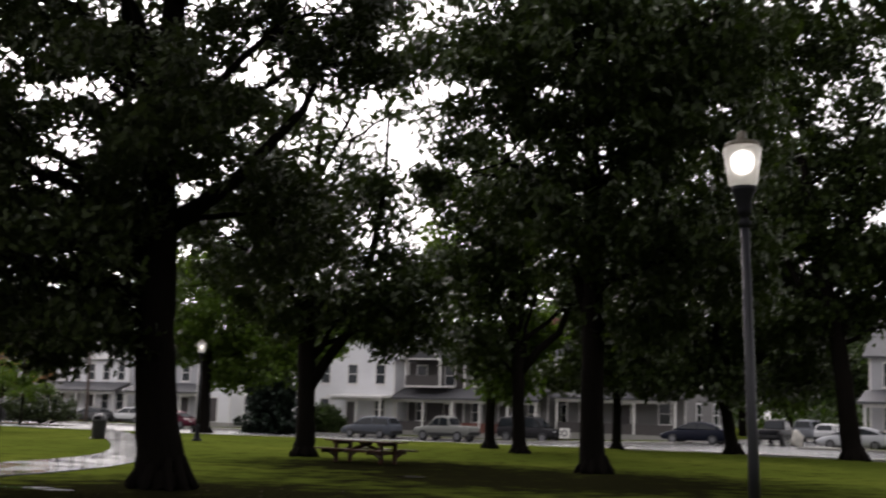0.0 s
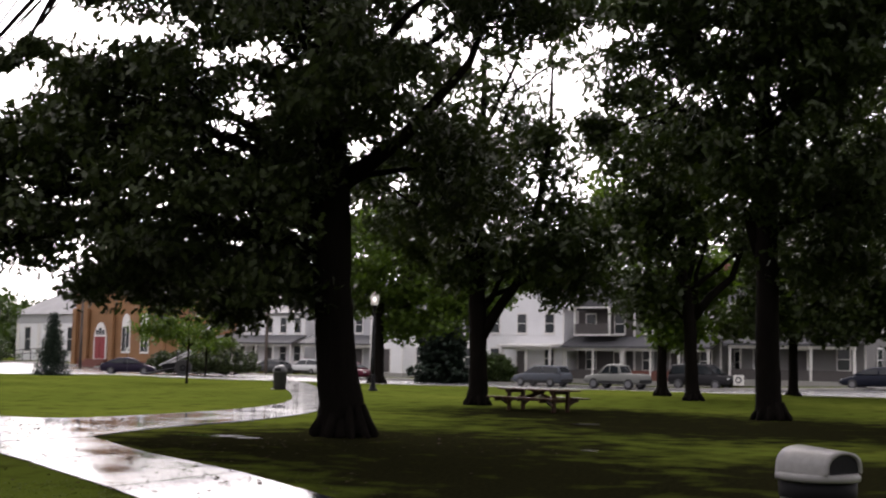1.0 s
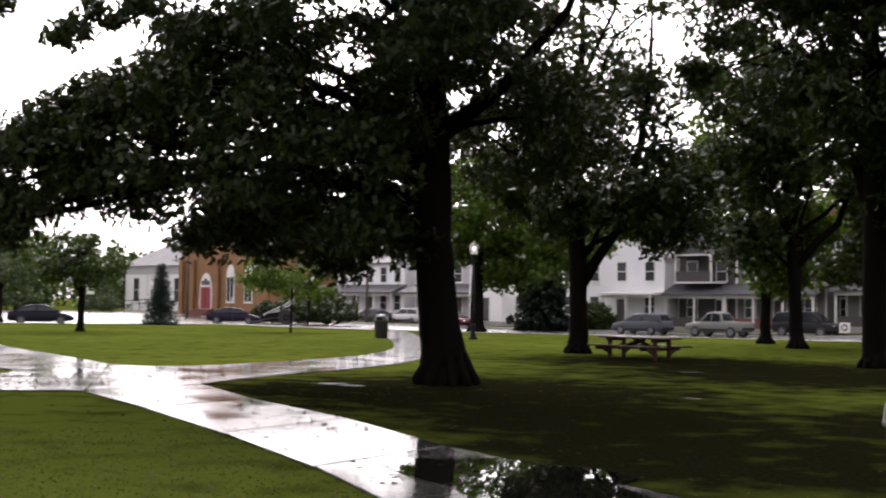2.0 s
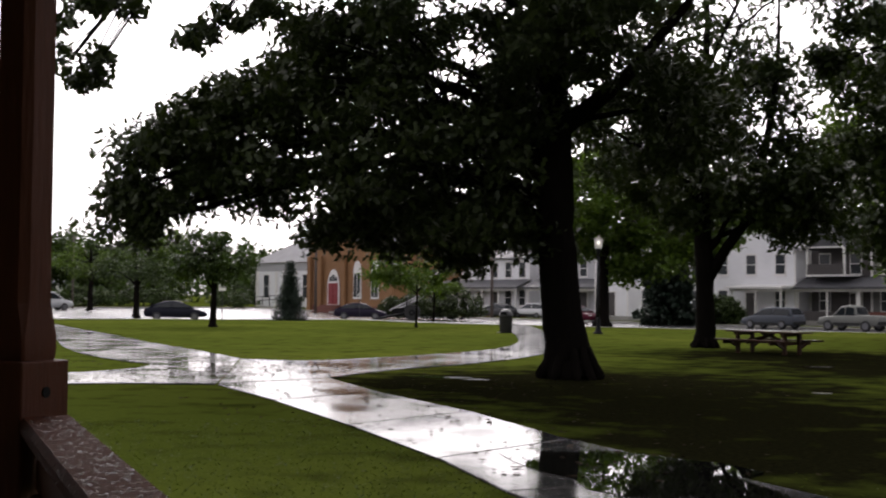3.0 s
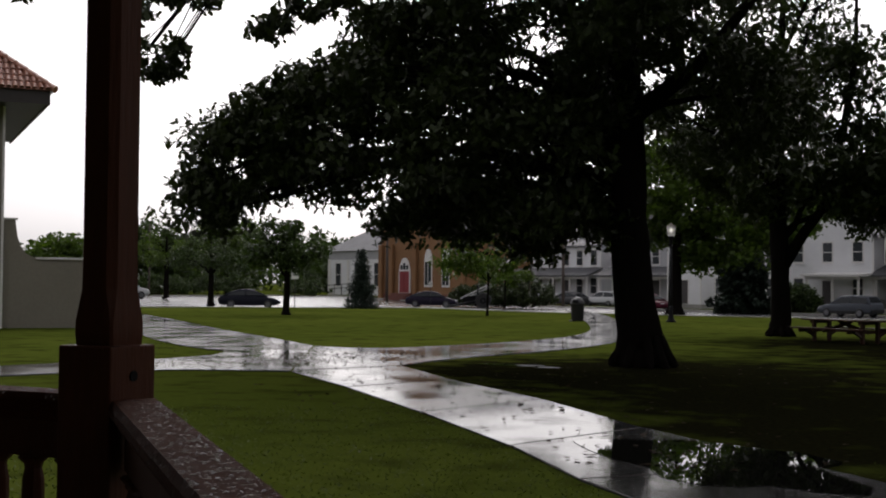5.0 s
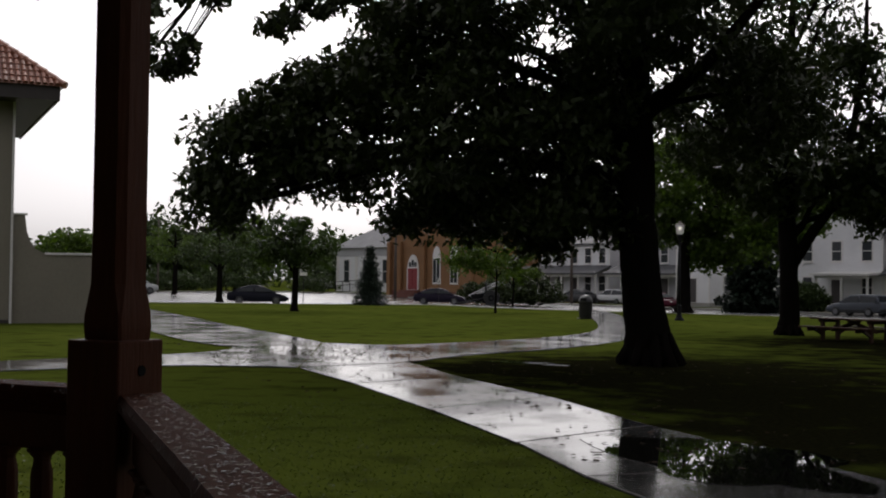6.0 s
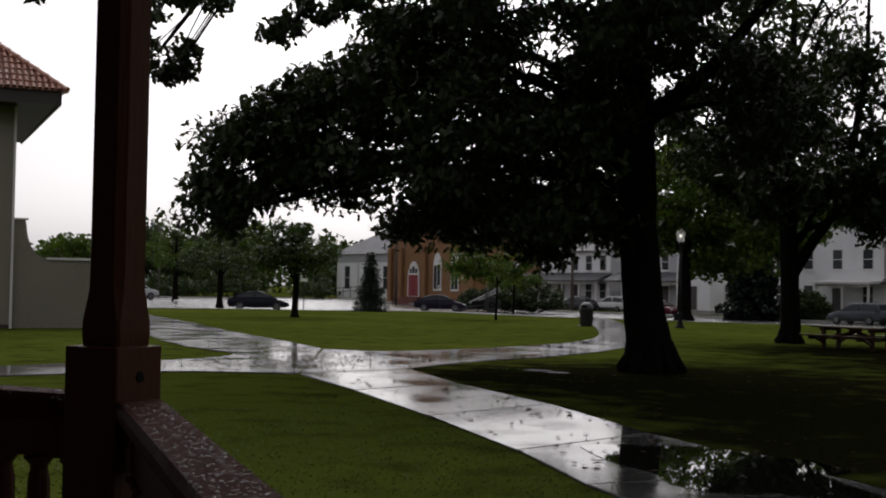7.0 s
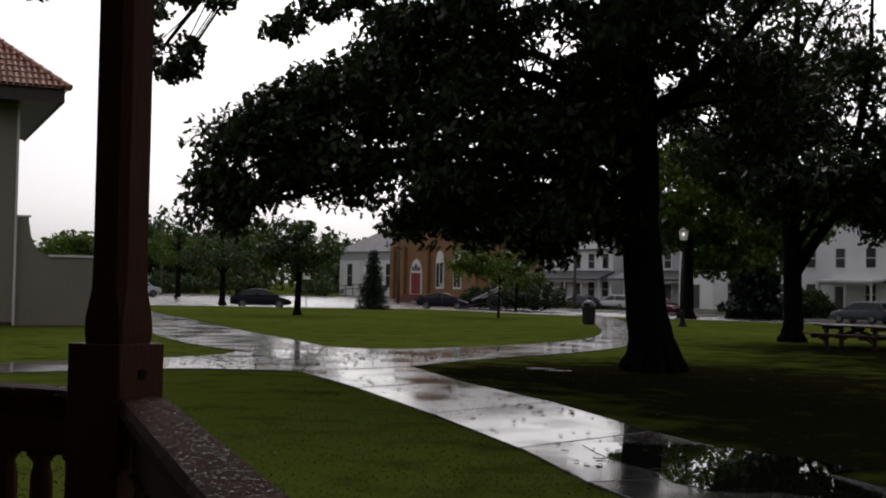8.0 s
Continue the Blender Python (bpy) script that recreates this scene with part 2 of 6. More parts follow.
def glow_mat(name, colour, strength):
    m = bpy.data.materials.new(name)
    m.use_nodes = True
    b = m.node_tree.nodes["Principled BSDF"]
    b.inputs["Base Color"].default_value = (0.8, 0.78, 0.72, 1)
    b.inputs["Emission Color"].default_value = (*colour, 1)
    b.inputs["Emission Strength"].default_value = strength
    return m


def globe_mat():
    m = bpy.data.materials.new("frosted_globe")
    m.use_nodes = True
    n, l = m.node_tree.nodes, m.node_tree.links
    tr, gl, mx = n.new("ShaderNodeBsdfTranslucent"), n.new("ShaderNodeBsdfTransparent"), n.new("ShaderNodeMixShader")
    tr.inputs["Color"].default_value = (0.44, 0.44, 0.43, 1)
    gl.inputs["Color"].default_value = (0.9, 0.9, 0.88, 1)
    mx.inputs["Fac"].default_value = 0.6
    l.new(tr.outputs["BSDF"], mx.inputs[1])
    l.new(gl.outputs["BSDF"], mx.inputs[2])
    m2 = n.new("ShaderNodeMixShader")
    m2.inputs["Fac"].default_value = 0.25
    l.new(mx.outputs["Shader"], m2.inputs[1])
    l.new(n["Principled BSDF"].outputs["BSDF"], m2.inputs[2])
    n["Principled BSDF"].inputs["Base Color"].default_value = (0.7, 0.69, 0.65, 1)
    n["Principled BSDF"].inputs["Roughness"].default_value = 0.25
    l.new(m2.outputs["Shader"], n["Material Output"].inputs["Surface"])
    return m


M_BULB = glow_mat("lamp_bulb", (1.0, 0.97, 0.92), 3.0)
M_GLOBE = globe_mat()
M_CAP = mat("lamp_cap", (0.16, 0.14, 0.11), 0.45, 0.2, 12.0, metal=0.3)


# ---------------------------------------------------------------- mesh helpers
def part(name, bm, material, parent=None, label="", smooth=False):
    me = bpy.data.meshes.new(name)
    bmesh.ops.recalc_face_normals(bm, faces=bm.faces)
    bm.to_mesh(me)
    bm.free()
    me.materials.append(material)
    if smooth:
        me.polygons.foreach_set("use_smooth", [True] * len(me.polygons))
    ob = new(name, me)
    ob.parent = parent
    if label:
        ob["label"] = label
    return ob


def thing(name, m, label, category, group="", kind=""):
    ob = new(name)
    ob.matrix_world = m
    return tagged(ob, label, category, group, kind)


def box(bm, x0, x1, y0, y1, z0, z1, bevel=0.0, m=None):
    r = bmesh.ops.create_cube(bm, size=1.0, matrix=Matrix.Translation(((x0 + x1) / 2, (y0 + y1) / 2, (z0 + z1) / 2)) @ Matrix.Diagonal((x1 - x0, y1 - y0, z1 - z0, 1)))
    vs = r["verts"]
    if bevel:
        es = list({e for v in vs for e in v.link_edges})
        r2 = bmesh.ops.bevel(bm, geom=es, offset=bevel, segments=2, affect="EDGES", profile=0.5)
        vs = list({v for f in r2["faces"] for v in f.verts} | {v for v in vs if v.is_valid})
    if m is not None:
        bmesh.ops.transform(bm, matrix=m, verts=vs)
    return bm


def bx(*a, bevel=0.0, m=None):
    return box(bmesh.new(), *a, bevel=bevel, m=m)


def lathe(rings, n=16, bm=None, at=(0, 0, 0), square=0.0):
    """A turned solid from (radius, z) rings."""
    bm = bm or bmesh.new()
    loops = []
    for r, z in rings:
        loops.append([bm.verts.new((at[0] + r * math.cos(2 * math.pi * k / n), at[1] + r * math.sin(2 * math.pi * k / n), at[2] + z)) for k in range(n)])
    for a, b in zip(loops, loops[1:]):
        for k in range(n):
            bm.faces.new((a[k], a[(k + 1) % n], b[(k + 1) % n], b[k]))
    bm.faces.new(loops[0][::-1])
    bm.faces.new(loops[-1])
    return bm


def tube(bm, pts, radii, n=8):
    """A tapered limb along points."""
    loops = []
    pts = [Vector(p) for p in pts]
    for i, p in enumerate(pts):
        d = (pts[min(i + 1, len(pts) - 1)] - pts[max(i - 1, 0)]).normalized()
        side = d.cross(Vector((0.31, 0.95, 0.11))).normalized()
        other = d.cross(side)
        loops.append([bm.verts.new(p + radii[i] * (math.cos(2 * math.pi * k / n) * side + math.sin(2 * math.pi * k / n) * other)) for k in range(n)])
    for a, b in zip(loops, loops[1:]):
        for k in range(n):
            bm.faces.new((a[k], a[(k + 1) % n], b[(k + 1) % n], b[k]))
    bm.faces.new(loops[0][::-1])
    bm.faces.new(loops[-1])
    return bm


def prism(bm, outline, y0, y1):
    """An outline in x, z drawn out along y."""
    a = [bm.verts.new((x, y0, z)) for x, z in outline]
    b = [bm.verts.new((x, y1, z)) for x, z in outline]
    n = len(outline)
    for k in range(n):
        bm.faces.new((a[k], a[(k + 1) % n], b[(k + 1) % n], b[k]))
    bm.faces.new(a[::-1])
    bm.faces.new(b)
    return bm


def from_arrays(name, verts, faces, material, parent=None, smooth=False):
    me = bpy.data.meshes.new(name)
    verts, faces = np.asarray(verts, np.float32), np.asarray(faces, np.int32)
    k = faces.shape[1]
    me.vertices.add(len(verts))
    me.vertices.foreach_set("co", verts.ravel())
    me.loops.add(faces.size)
    me.loops.foreach_set("vertex_index", faces.ravel())
    me.polygons.add(len(faces))
    me.polygons.foreach_set("loop_start", np.arange(0, faces.size, k, dtype=np.int32))
    me.update(calc_edges=True)
    me.materials.append(material)
    if smooth:
        me.polygons.foreach_set("use_smooth", [True] * len(faces))
    ob = new(name, me)
    ob.parent = parent
    return ob


# ---------------------------------------------------------------- the lie of the land
def step(a):
    a = min(max(a, 0.0), 1.0)
    return a * a * (3 - 2 * a)


def lie(x, y):
    """The park falls a little towards the far street."""
    return -0.45 * step((y - 55) / 35) * step((12 - x) / 16) * step((x + 78) / 26)


# the far street: s runs along it, n across it and away from the park
P0, ALONG, ACROSS = Vector((6.0, 63.5)), Vector((-0.883, 0.469)), Vector((0.469, 0.883))
STREET_TURN = math.degrees(math.atan2(0.469, -0.883)) - 180


def street(s, n):
    p = P0 + s * ALONG + n * ACROSS
    return p.x, p.y


# outline of the park inside its streets, and of the built-up land beyond them
PARK = [(-50.0, -60.0), (-52.0, 40.0), (-53.0, 58.0), (-54.0, 76.0), (-52.0, 90.0), (-46.0, 93.0), street(36, 0), street(0, 0), street(-60, 0), (58.0, -60.0)]
ROAD = [(-95.0, -60.0), (-95.0, 60.0), (-94.0, 96.0), (-84.0, 122.0), street(104, 17), street(5.5, 17), street(6.5, 120), street(-3.5, 120), street(-2.5, 17), street(-60, 17), (74.0, -60.0)]


def inside(x, y, poly):
    hit = False
    for (x0, y0), (x1, y1) in zip(poly, poly[1:] + poly[:1]):
        if (y0 > y) != (y1 > y) and x < (x1 - x0) * (y - y0) / (y1 - y0) + x0:
            hit = not hit
    return hit


def to_edge(x, y, poly):
    best = 1e9
    for (x0, y0), (x1, y1) in zip(poly, poly[1:] + poly[:1]):
        dx, dy = x1 - x0, y1 - y0
        k = min(max(((x - x0) * dx + (y - y0) * dy) / (dx * dx + dy * dy), 0), 1)
        best = min(best, math.hypot(x - x0 - k * dx, y - y0 - k * dy))
    return best


def on_road(x, y, margin=0.0):
    deep = inside(x, y, ROAD) and not inside(x, y, PARK)
    if deep or margin <= 0:
        return deep
    return min(to_edge(x, y, PARK), to_edge(x, y, ROAD)) < margin


def build_ground():
    xs = [-1500, -700, -350, -220] + [i * 2.0 for i in range(-80, 41)] + [120, 200, 400, 800, 1500]
    ys = [-1500, -600, -250, -120] + [i * 2.0 for i in range(-40, 91)] + [220, 300, 500, 900, 1500]
    verts, faces = [], []
    for y in ys:
        for x in xs:
            z = lie(x, y)
            if on_road(x, y, 2.1):
                z -= 0.16
            elif abs(x) < 60 and -20 < y < 100:
                z += 0.05 * (noise.noise(Vector((x * 0.12, y * 0.12, 0))) if y > 60 else 0.0)
            verts.append((x, y, z))
    w = len(xs)
    for j in range(len(ys) - 1):
        for i in range(w - 1):
            a = j * w + i
            faces.append((a, a + 1, a + w + 1, a + w))
    ob = from_arrays("ground", verts, faces, M_LAWN, smooth=True)
    return tagged(ob, "rain-soaked lawn with bare muddy and painted-shade patches under the trees", "ground", kind="structure")


def strip(name, line, width, thick, top, material, label, category, closed=True):
    """A kerb or pavement along a line, to the right-hand side of it, as a real step."""
    bm = bmesh.new()
    n = len(line)
    normals = []
    for i in range(n):
        a, b, c = Vector(line[i - 1]), Vector(line[i]), Vector(line[(i + 1) % n])
        d1, d2 = (b - a).normalized(), (c - b).normalized()
        n1, n2 = Vector((d1.y, -d1.x)), Vector((d2.y, -d2.x))
        m = (n1 + n2)
        normals.append(m / max(m.dot(n1), 0.3))
    for i in range(n if closed else n - 1):
        j = (i + 1) % n
        p, q = Vector(line[i]), Vector(line[j])
        k = max(1, int((q - p).length / 6))
        for a in range(k):
            quad = []
            for f in (a / k, (a + 1) / k):
                o, w = p.lerp(q, f), normals[i].lerp(normals[j], f) * width
                quad.append((o, o + w))
            (a0, a1), (b0, b1) = quad
            vs = []
            for v in (a0, a1, b1, b0):
                z = lie(v.x, v.y) + top
                vs += [bm.verts.new((v.x, v.y, z)), bm.verts.new((v.x, v.y, z - thick))]
            t, u = vs[0::2], vs[1::2]
            bm.faces.new(t)
            for x in range(4):
                y = (x + 1) % 4
                bm.faces.new((t[x], u[x], u[y], t[y]))
    return tagged(part(name, bm, material), label, category, kind="structure")


def build_road():
    """Asphalt between the park and the houses, laid as one sheet in the lowered bed."""
    verts, faces, index = [], [], {}
    cell = 1.0

    def vert(i, j):
        if (i, j) not in index:
            x, y = i * cell, j * cell
            index[i, j] = len(verts)
            verts.append((x, y, lie(x, y) - 0.12))
        return index[i, j]

    for i in range(-98, 80):
        for j in range(-58, 150):
            x, y = (i + 0.5) * cell, (j + 0.5) * cell
            if y < 30 and i > -90:
                continue
            if on_road(x, y, 0.8):
                faces.append((vert(i, j), vert(i + 1, j), vert(i + 1, j + 1), vert(i, j + 1)))
    ob = from_arrays("road", verts, faces, M_ROAD, smooth=True)
    return tagged(ob, "wet dark asphalt street round the park", "road", kind="structure")


build_ground()
build_road()
strip("pavement", PARK, 1.6, 0.2, 0.012, M_KERB, "wet concrete kerb and pavement along the park", "pavement")
strip("pavement", ROAD[::-1], 1.8, 0.2, 0.02, M_KERB, "concrete kerb and pavement before the houses", "pavement")


# ---------------------------------------------------------------- park paths: slabs with open joints
def slab(parent, corners, thick=0.09):
    bm = bmesh.new()
    c = sum((Vector(p) for p in corners), Vector((0, 0))) / len(corners)
    inner = [Vector(p) + (c - Vector(p)).normalized() * 0.02 for p in corners]
    lift = random.uniform(0.022, 0.026)
    tilt = (random.uniform(-0.0008, 0.0008), random.uniform(-0.0008, 0.0008))

    def h(p, extra=0.0):
        return lie(p.x, p.y) + lift + tilt[0] * (p.x - c.x) + tilt[1] * (p.y - c.y) + extra

    low = [bm.verts.new((p.x, p.y, h(p, -thick))) for p in inner]
    mid = [bm.verts.new((p.x, p.y, h(p, -0.008))) for p in inner]
    top = []
    for p in inner:
        q = p + (c - p).normalized() * 0.012
        top.append(bm.verts.new((q.x, q.y, h(q))))
    n = len(corners)
    for a, b in ((low, mid), (mid, top)):
        for k in range(n):
            bm.faces.new((a[k], a[(k + 1) % n], b[(k + 1) % n], b[k]))
    bm.faces.new(top)
    return part("slab", bm, M_PATH, parent)


def spline(pts, per=8):
    out = []
    pts = [Vector(p) for p in pts]
    for i in range(len(pts) - 1):
        a, b, c, d = pts[max(i - 1, 0)], pts[i], pts[i + 1], pts[min(i + 2, len(pts) - 1)]
        for k in range(per):
            t = k / per
            out.append(0.5 * ((2 * b) + (c - a) * t + (2 * a - 5 * b + 4 * c - d) * t * t + (3 * b - a - 3 * c + d) * t ** 3))
    return out + [pts[-1]]


def band_path(name, left, right, length, label):
    """Slabs between two edges, each about so long."""
    top = tagged(new(name), label, "path", kind="structure")
    a, b = spline(left), spline(right)
    run, cut = 0.0, [0]
    for i in range(1, len(a)):
        run += ((a[i] - a[i - 1]).length + (b[i] - b[i - 1]).length) / 2
        if run >= length or i == len(a) - 1:
            cut.append(i)
            run = 0.0
    for i, j in zip(cut, cut[1:]):
        slab(top, [*a[i:j + 1], *reversed(b[i:j + 1])])
    return top


# main walk from the bandstand, slab by slab, then the branches
main = tagged(new("path_1"), "wet concrete walk of large slabs with puddles", "path", kind="structure")
EDGE_L = [(3.6, 1.7), (0.9, 4.6), (-1.2, 7.2), (-3.37, 9.41), (-4.68, 11.05), (-6.88, 13.42), (-9.46, 16.01), (-12.0, 18.35)]
EDGE_R = [(5.4, 3.4), (2.7, 6.4), (0.5, 8.9), (-1.75, 11.1), (-3.95, 13.2), (-6.15, 15.75), (-8.75, 18.2), (-11.0, 20.75)]
for i in range(len(EDGE_L) - 1):
    slab(main, [EDGE_L[i], EDGE_L[i + 1], EDGE_R[i + 1], EDGE_R[i]])
band_path("path_2", [(-12.05, 18.4), (-14.2, 17.33), (-15.6, 14.7), (-17.0, 11.5)], [(-13.6, 21.3), (-16.23, 19.8), (-17.4, 16.2), (-19.0, 12.4)], 3.2, "wet concrete walk strewn with twigs beside the lawn")
band_path("path_3", [(-11.05, 20.8), (-11.1, 23.9), (-10.43, 27.5), (-10.6, 33.0), (-12.6, 41.0), (-19.0, 58.0), (-29.5, 85.0)],
          [(-16.2, 25.9), (-14.33, 26.2), (-13.1, 30.5), (-12.9, 35.5), (-14.9, 43.0), (-21.5, 60.0), (-31.6, 86.0)], 3.0, "curving wet concrete walk leading to the street")
band_path("path_4", [(-13.7, 21.4), (-16.9, 23.0), (-20.0, 25.0), (-24.8, 29.5), (-35.0, 41.0), (-47.0, 54.0)],
          [(-16.3, 26.0), (-20.5, 29.8), (-24.5, 33.3), (-30.0, 38.5), (-40.3, 47.9), (-52.0, 59.0)], 3.2, "wet concrete walk leading across the lawn")
junction = tagged(new("path_5"), "wet concrete junction slab where the walks meet", "path", kind="structure")
slab(junction, [(-13.70, 21.38), (-16.80, 22.93), (-16.42, 22.42), (-16.10, 21.48), (-16.07, 20.42), (-16.10, 19.92)])
slab(junction, [(-12.02, 18.42), (-11.03, 20.78), (-16.2, 25.88), (-13.68, 21.35)])


# ---------------------------------------------------------------- trees
# outlines of a leaf, along it and across it: a plain one, and one with pointed lobes
PLAIN_LEAF = [(-0.5, 0), (0, 1.0), (0.5, 0), (0, -1.0)]
LOBED_LEAF = [(-0.5, 0), (-0.2, 0.85), (-0.06, 0.34), (0.22, 0.7), (0.68, 0), (0.22, -0.7), (-0.06, -0.34), (-0.2, -0.85)]


def leaves(centres, spread, per, size, seed, outline=PLAIN_LEAF, droop=0.35):
    """Small folded, drooping leaves scattered in tufts round the centres: arrays of corners and faces."""
    rng = np.random.default_rng(seed)
    c = np.repeat(np.asarray(centres, float), per, axis=0)
    s = np.repeat(np.asarray(spread, float).reshape(-1, 3), per, axis=0)
    g = rng.normal(size=c.shape)
    g /= np.maximum(np.linalg.norm(g, axis=1, keepdims=True), 1e-6)
    p = c + g * rng.random((len(c), 1)) ** 0.5 * 1.75 * s
    n = len(p)
    d = rng.normal(size=(n, 3)) * (1, 1, 0.55) + (0, 0, -droop)
    d /= np.linalg.norm(d, axis=1, keepdims=True)
    side = np.cross(d, rng.normal(size=(n, 3)) * (0.6, 0.6, 1.0) + (0, 0, 0.5))
    side /= np.linalg.norm(side, axis=1, keepdims=True)
    up = np.cross(side, d)
    ln = size * rng.uniform(0.65, 1.25, (n, 1))
    w = ln * rng.uniform(0.32, 0.48, (n, 1))
    ring = [p + d * ln * u + side * w * v + up * (w * 0.25 * abs(v) - ln * 0.12 * max(u, 0) * 2) for u, v in outline]
    k = len(outline)
    return np.stack(ring, 1).reshape(-1, 3), np.arange(k * n).reshape(n, k)


def tree(name, at, trunk, blobs, label, leaf=M_MAPLE, size=0.22, tuft=0.5, seed=1, stems=(), twig_r=0.02, bark=M_BARK, flat=0.7, group="", depth=1.0, roots=True):
    """Trunk: (x, y, z, radius) from the foot up. Blobs: (x, y, z, rx, ry, rz, tufts, leaves, from), from: height on the trunk where its limb starts."""
    rng = random.Random(seed)
    x, y = at
    t = thing(name, Matrix.Translation((x, y, lie(x, y) - 0.02)), label, "tree", group)
    bm = bmesh.new()
    pts, rad = [Vector(p[:3]) for p in trunk], [p[3] for p in trunk]
    fine_p, fine_r = [], []
    for i in range(len(pts) - 1):
        for k in range(4):
            f = k / 4
            wob = Vector((rng.uniform(-1, 1), rng.uniform(-1, 1), 0)) * rad[i] * 0.06
            fine_p.append(pts[i].lerp(pts[i + 1], f) + (wob if i + k else Vector()))
            fine_r.append(rad[i] * (1 - f) + rad[i + 1] * f)
    fine_p.append(pts[-1])
    fine_r.append(rad[-1])
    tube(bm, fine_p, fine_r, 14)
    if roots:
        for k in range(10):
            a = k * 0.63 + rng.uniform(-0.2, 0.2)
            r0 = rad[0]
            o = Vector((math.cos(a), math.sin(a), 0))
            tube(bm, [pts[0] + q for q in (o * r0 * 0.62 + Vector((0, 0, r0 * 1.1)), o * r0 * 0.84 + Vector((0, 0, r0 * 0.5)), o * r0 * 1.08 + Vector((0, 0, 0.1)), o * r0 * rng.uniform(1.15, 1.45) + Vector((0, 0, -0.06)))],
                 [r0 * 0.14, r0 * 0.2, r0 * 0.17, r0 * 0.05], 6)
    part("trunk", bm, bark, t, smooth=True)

    def on_trunk(z):
        for a, b, ra, rb in zip(pts, pts[1:], rad, rad[1:]):
            if a.z <= z <= b.z:
                f = (z - a.z) / max(b.z - a.z, 1e-6)
                return a.lerp(b, f), ra + (rb - ra) * f
        return pts[-1], rad[-1]

    centres, spreads, counts = [], [], []
    wood = bmesh.new()
    for bx_, by_, bz, rx, ry, rz, tufts, per, start in blobs:
        c = Vector((bx_, by_, bz))
        root, r0 = on_trunk(start)
        r1 = min(r0 * 0.55, 0.03 + 0.012 * (c - root).length + 0.02 * rx)
        bow = Vector((0, 0, (0.32 if rx < 1 and bz > 5.5 and per < 80 else 0.12) * (c - root).length))
        line = []
        for k in range(7):
            f = k / 6
            line.append(root.lerp(c, f) + bow * math.sin(math.pi * f) + Vector((rng.uniform(-1, 1), rng.uniform(-1, 1), rng.uniform(-1, 1))) * 0.04 * (c - root).length * (0 < k < 6))
        limb = bmesh.new()
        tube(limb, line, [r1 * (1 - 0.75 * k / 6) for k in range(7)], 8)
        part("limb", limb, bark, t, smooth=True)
        for k in range(tufts):
            while True:
                v = Vector((rng.uniform(-1, 1), rng.uniform(-1, 1), rng.uniform(-1, 1)))
                if 0.1 < v.length < 1 and rng.random() < 0.25 + 0.75 * v.length:
                    break
            p = c + Vector((v.x * rx, v.y * ry, v.z * rz))
            if p.z < 1.2:
                continue
            centres.append(p)
            g = tuft * rng.uniform(0.6, 1.3) * (0.42 if rx < 1 and bz > 5.5 and per < 80 else 1.0)
            spreads.append((g, g, g * flat))
            counts.append(per)
            if k % 2 == 0:
                s = line[max(4, rng.randint(3, 6))]
                tube(wood, [s, s.lerp(p, 0.55) + Vector((rng.uniform(-0.2, 0.2), rng.uniform(-0.2, 0.2), rng.uniform(0, 0.3))), p], [twig_r * 1.6, twig_r, twig_r * 0.4], 4)
    for line, radii in stems:
        sm = bmesh.new()
        tube(sm, line, radii, 8)
        part("limb", sm, bark, t, smooth=True)
    if len(wood.verts):
        part("twig", wood, bark, t)["kind"] = "stuff"
    else:
        wood.free()
    vs, fs, base = [], [], 0
    for per in sorted(set(counts)):
        pick = [i for i, k in enumerate(counts) if k == per]
        shape, hang = (LOBED_LEAF, 0.8) if size < 0.25 else (PLAIN_LEAF, 0.5)
        v, f = leaves([centres[i] for i in pick], [spreads[i] for i in pick], per, size, seed * 17 + per, shape, hang)
        vs.append(v)
        fs.append(f + base)
        base += len(v)
    crown = from_arrays("crown", np.concatenate(vs), np.concatenate(fs), leaf, t)
    crown["kind"] = "stuff"
    return t


def around(at, left, deep, z):
    """A place beside a tree, left of it and behind it as seen across the park."""
    d = Vector(at).normalized()
    return (-d.y * left + d.x * deep, d.x * left + d.y * deep, z)


OAK = (-6.95, 23.5)


def ob_(left, deep, z, r, rz, tufts, per, start, at=OAK, rd=None):
    x, y, zz = around(at, left, deep, z)
    return (x, y, zz, r, rd or r, rz, tufts, per, start)


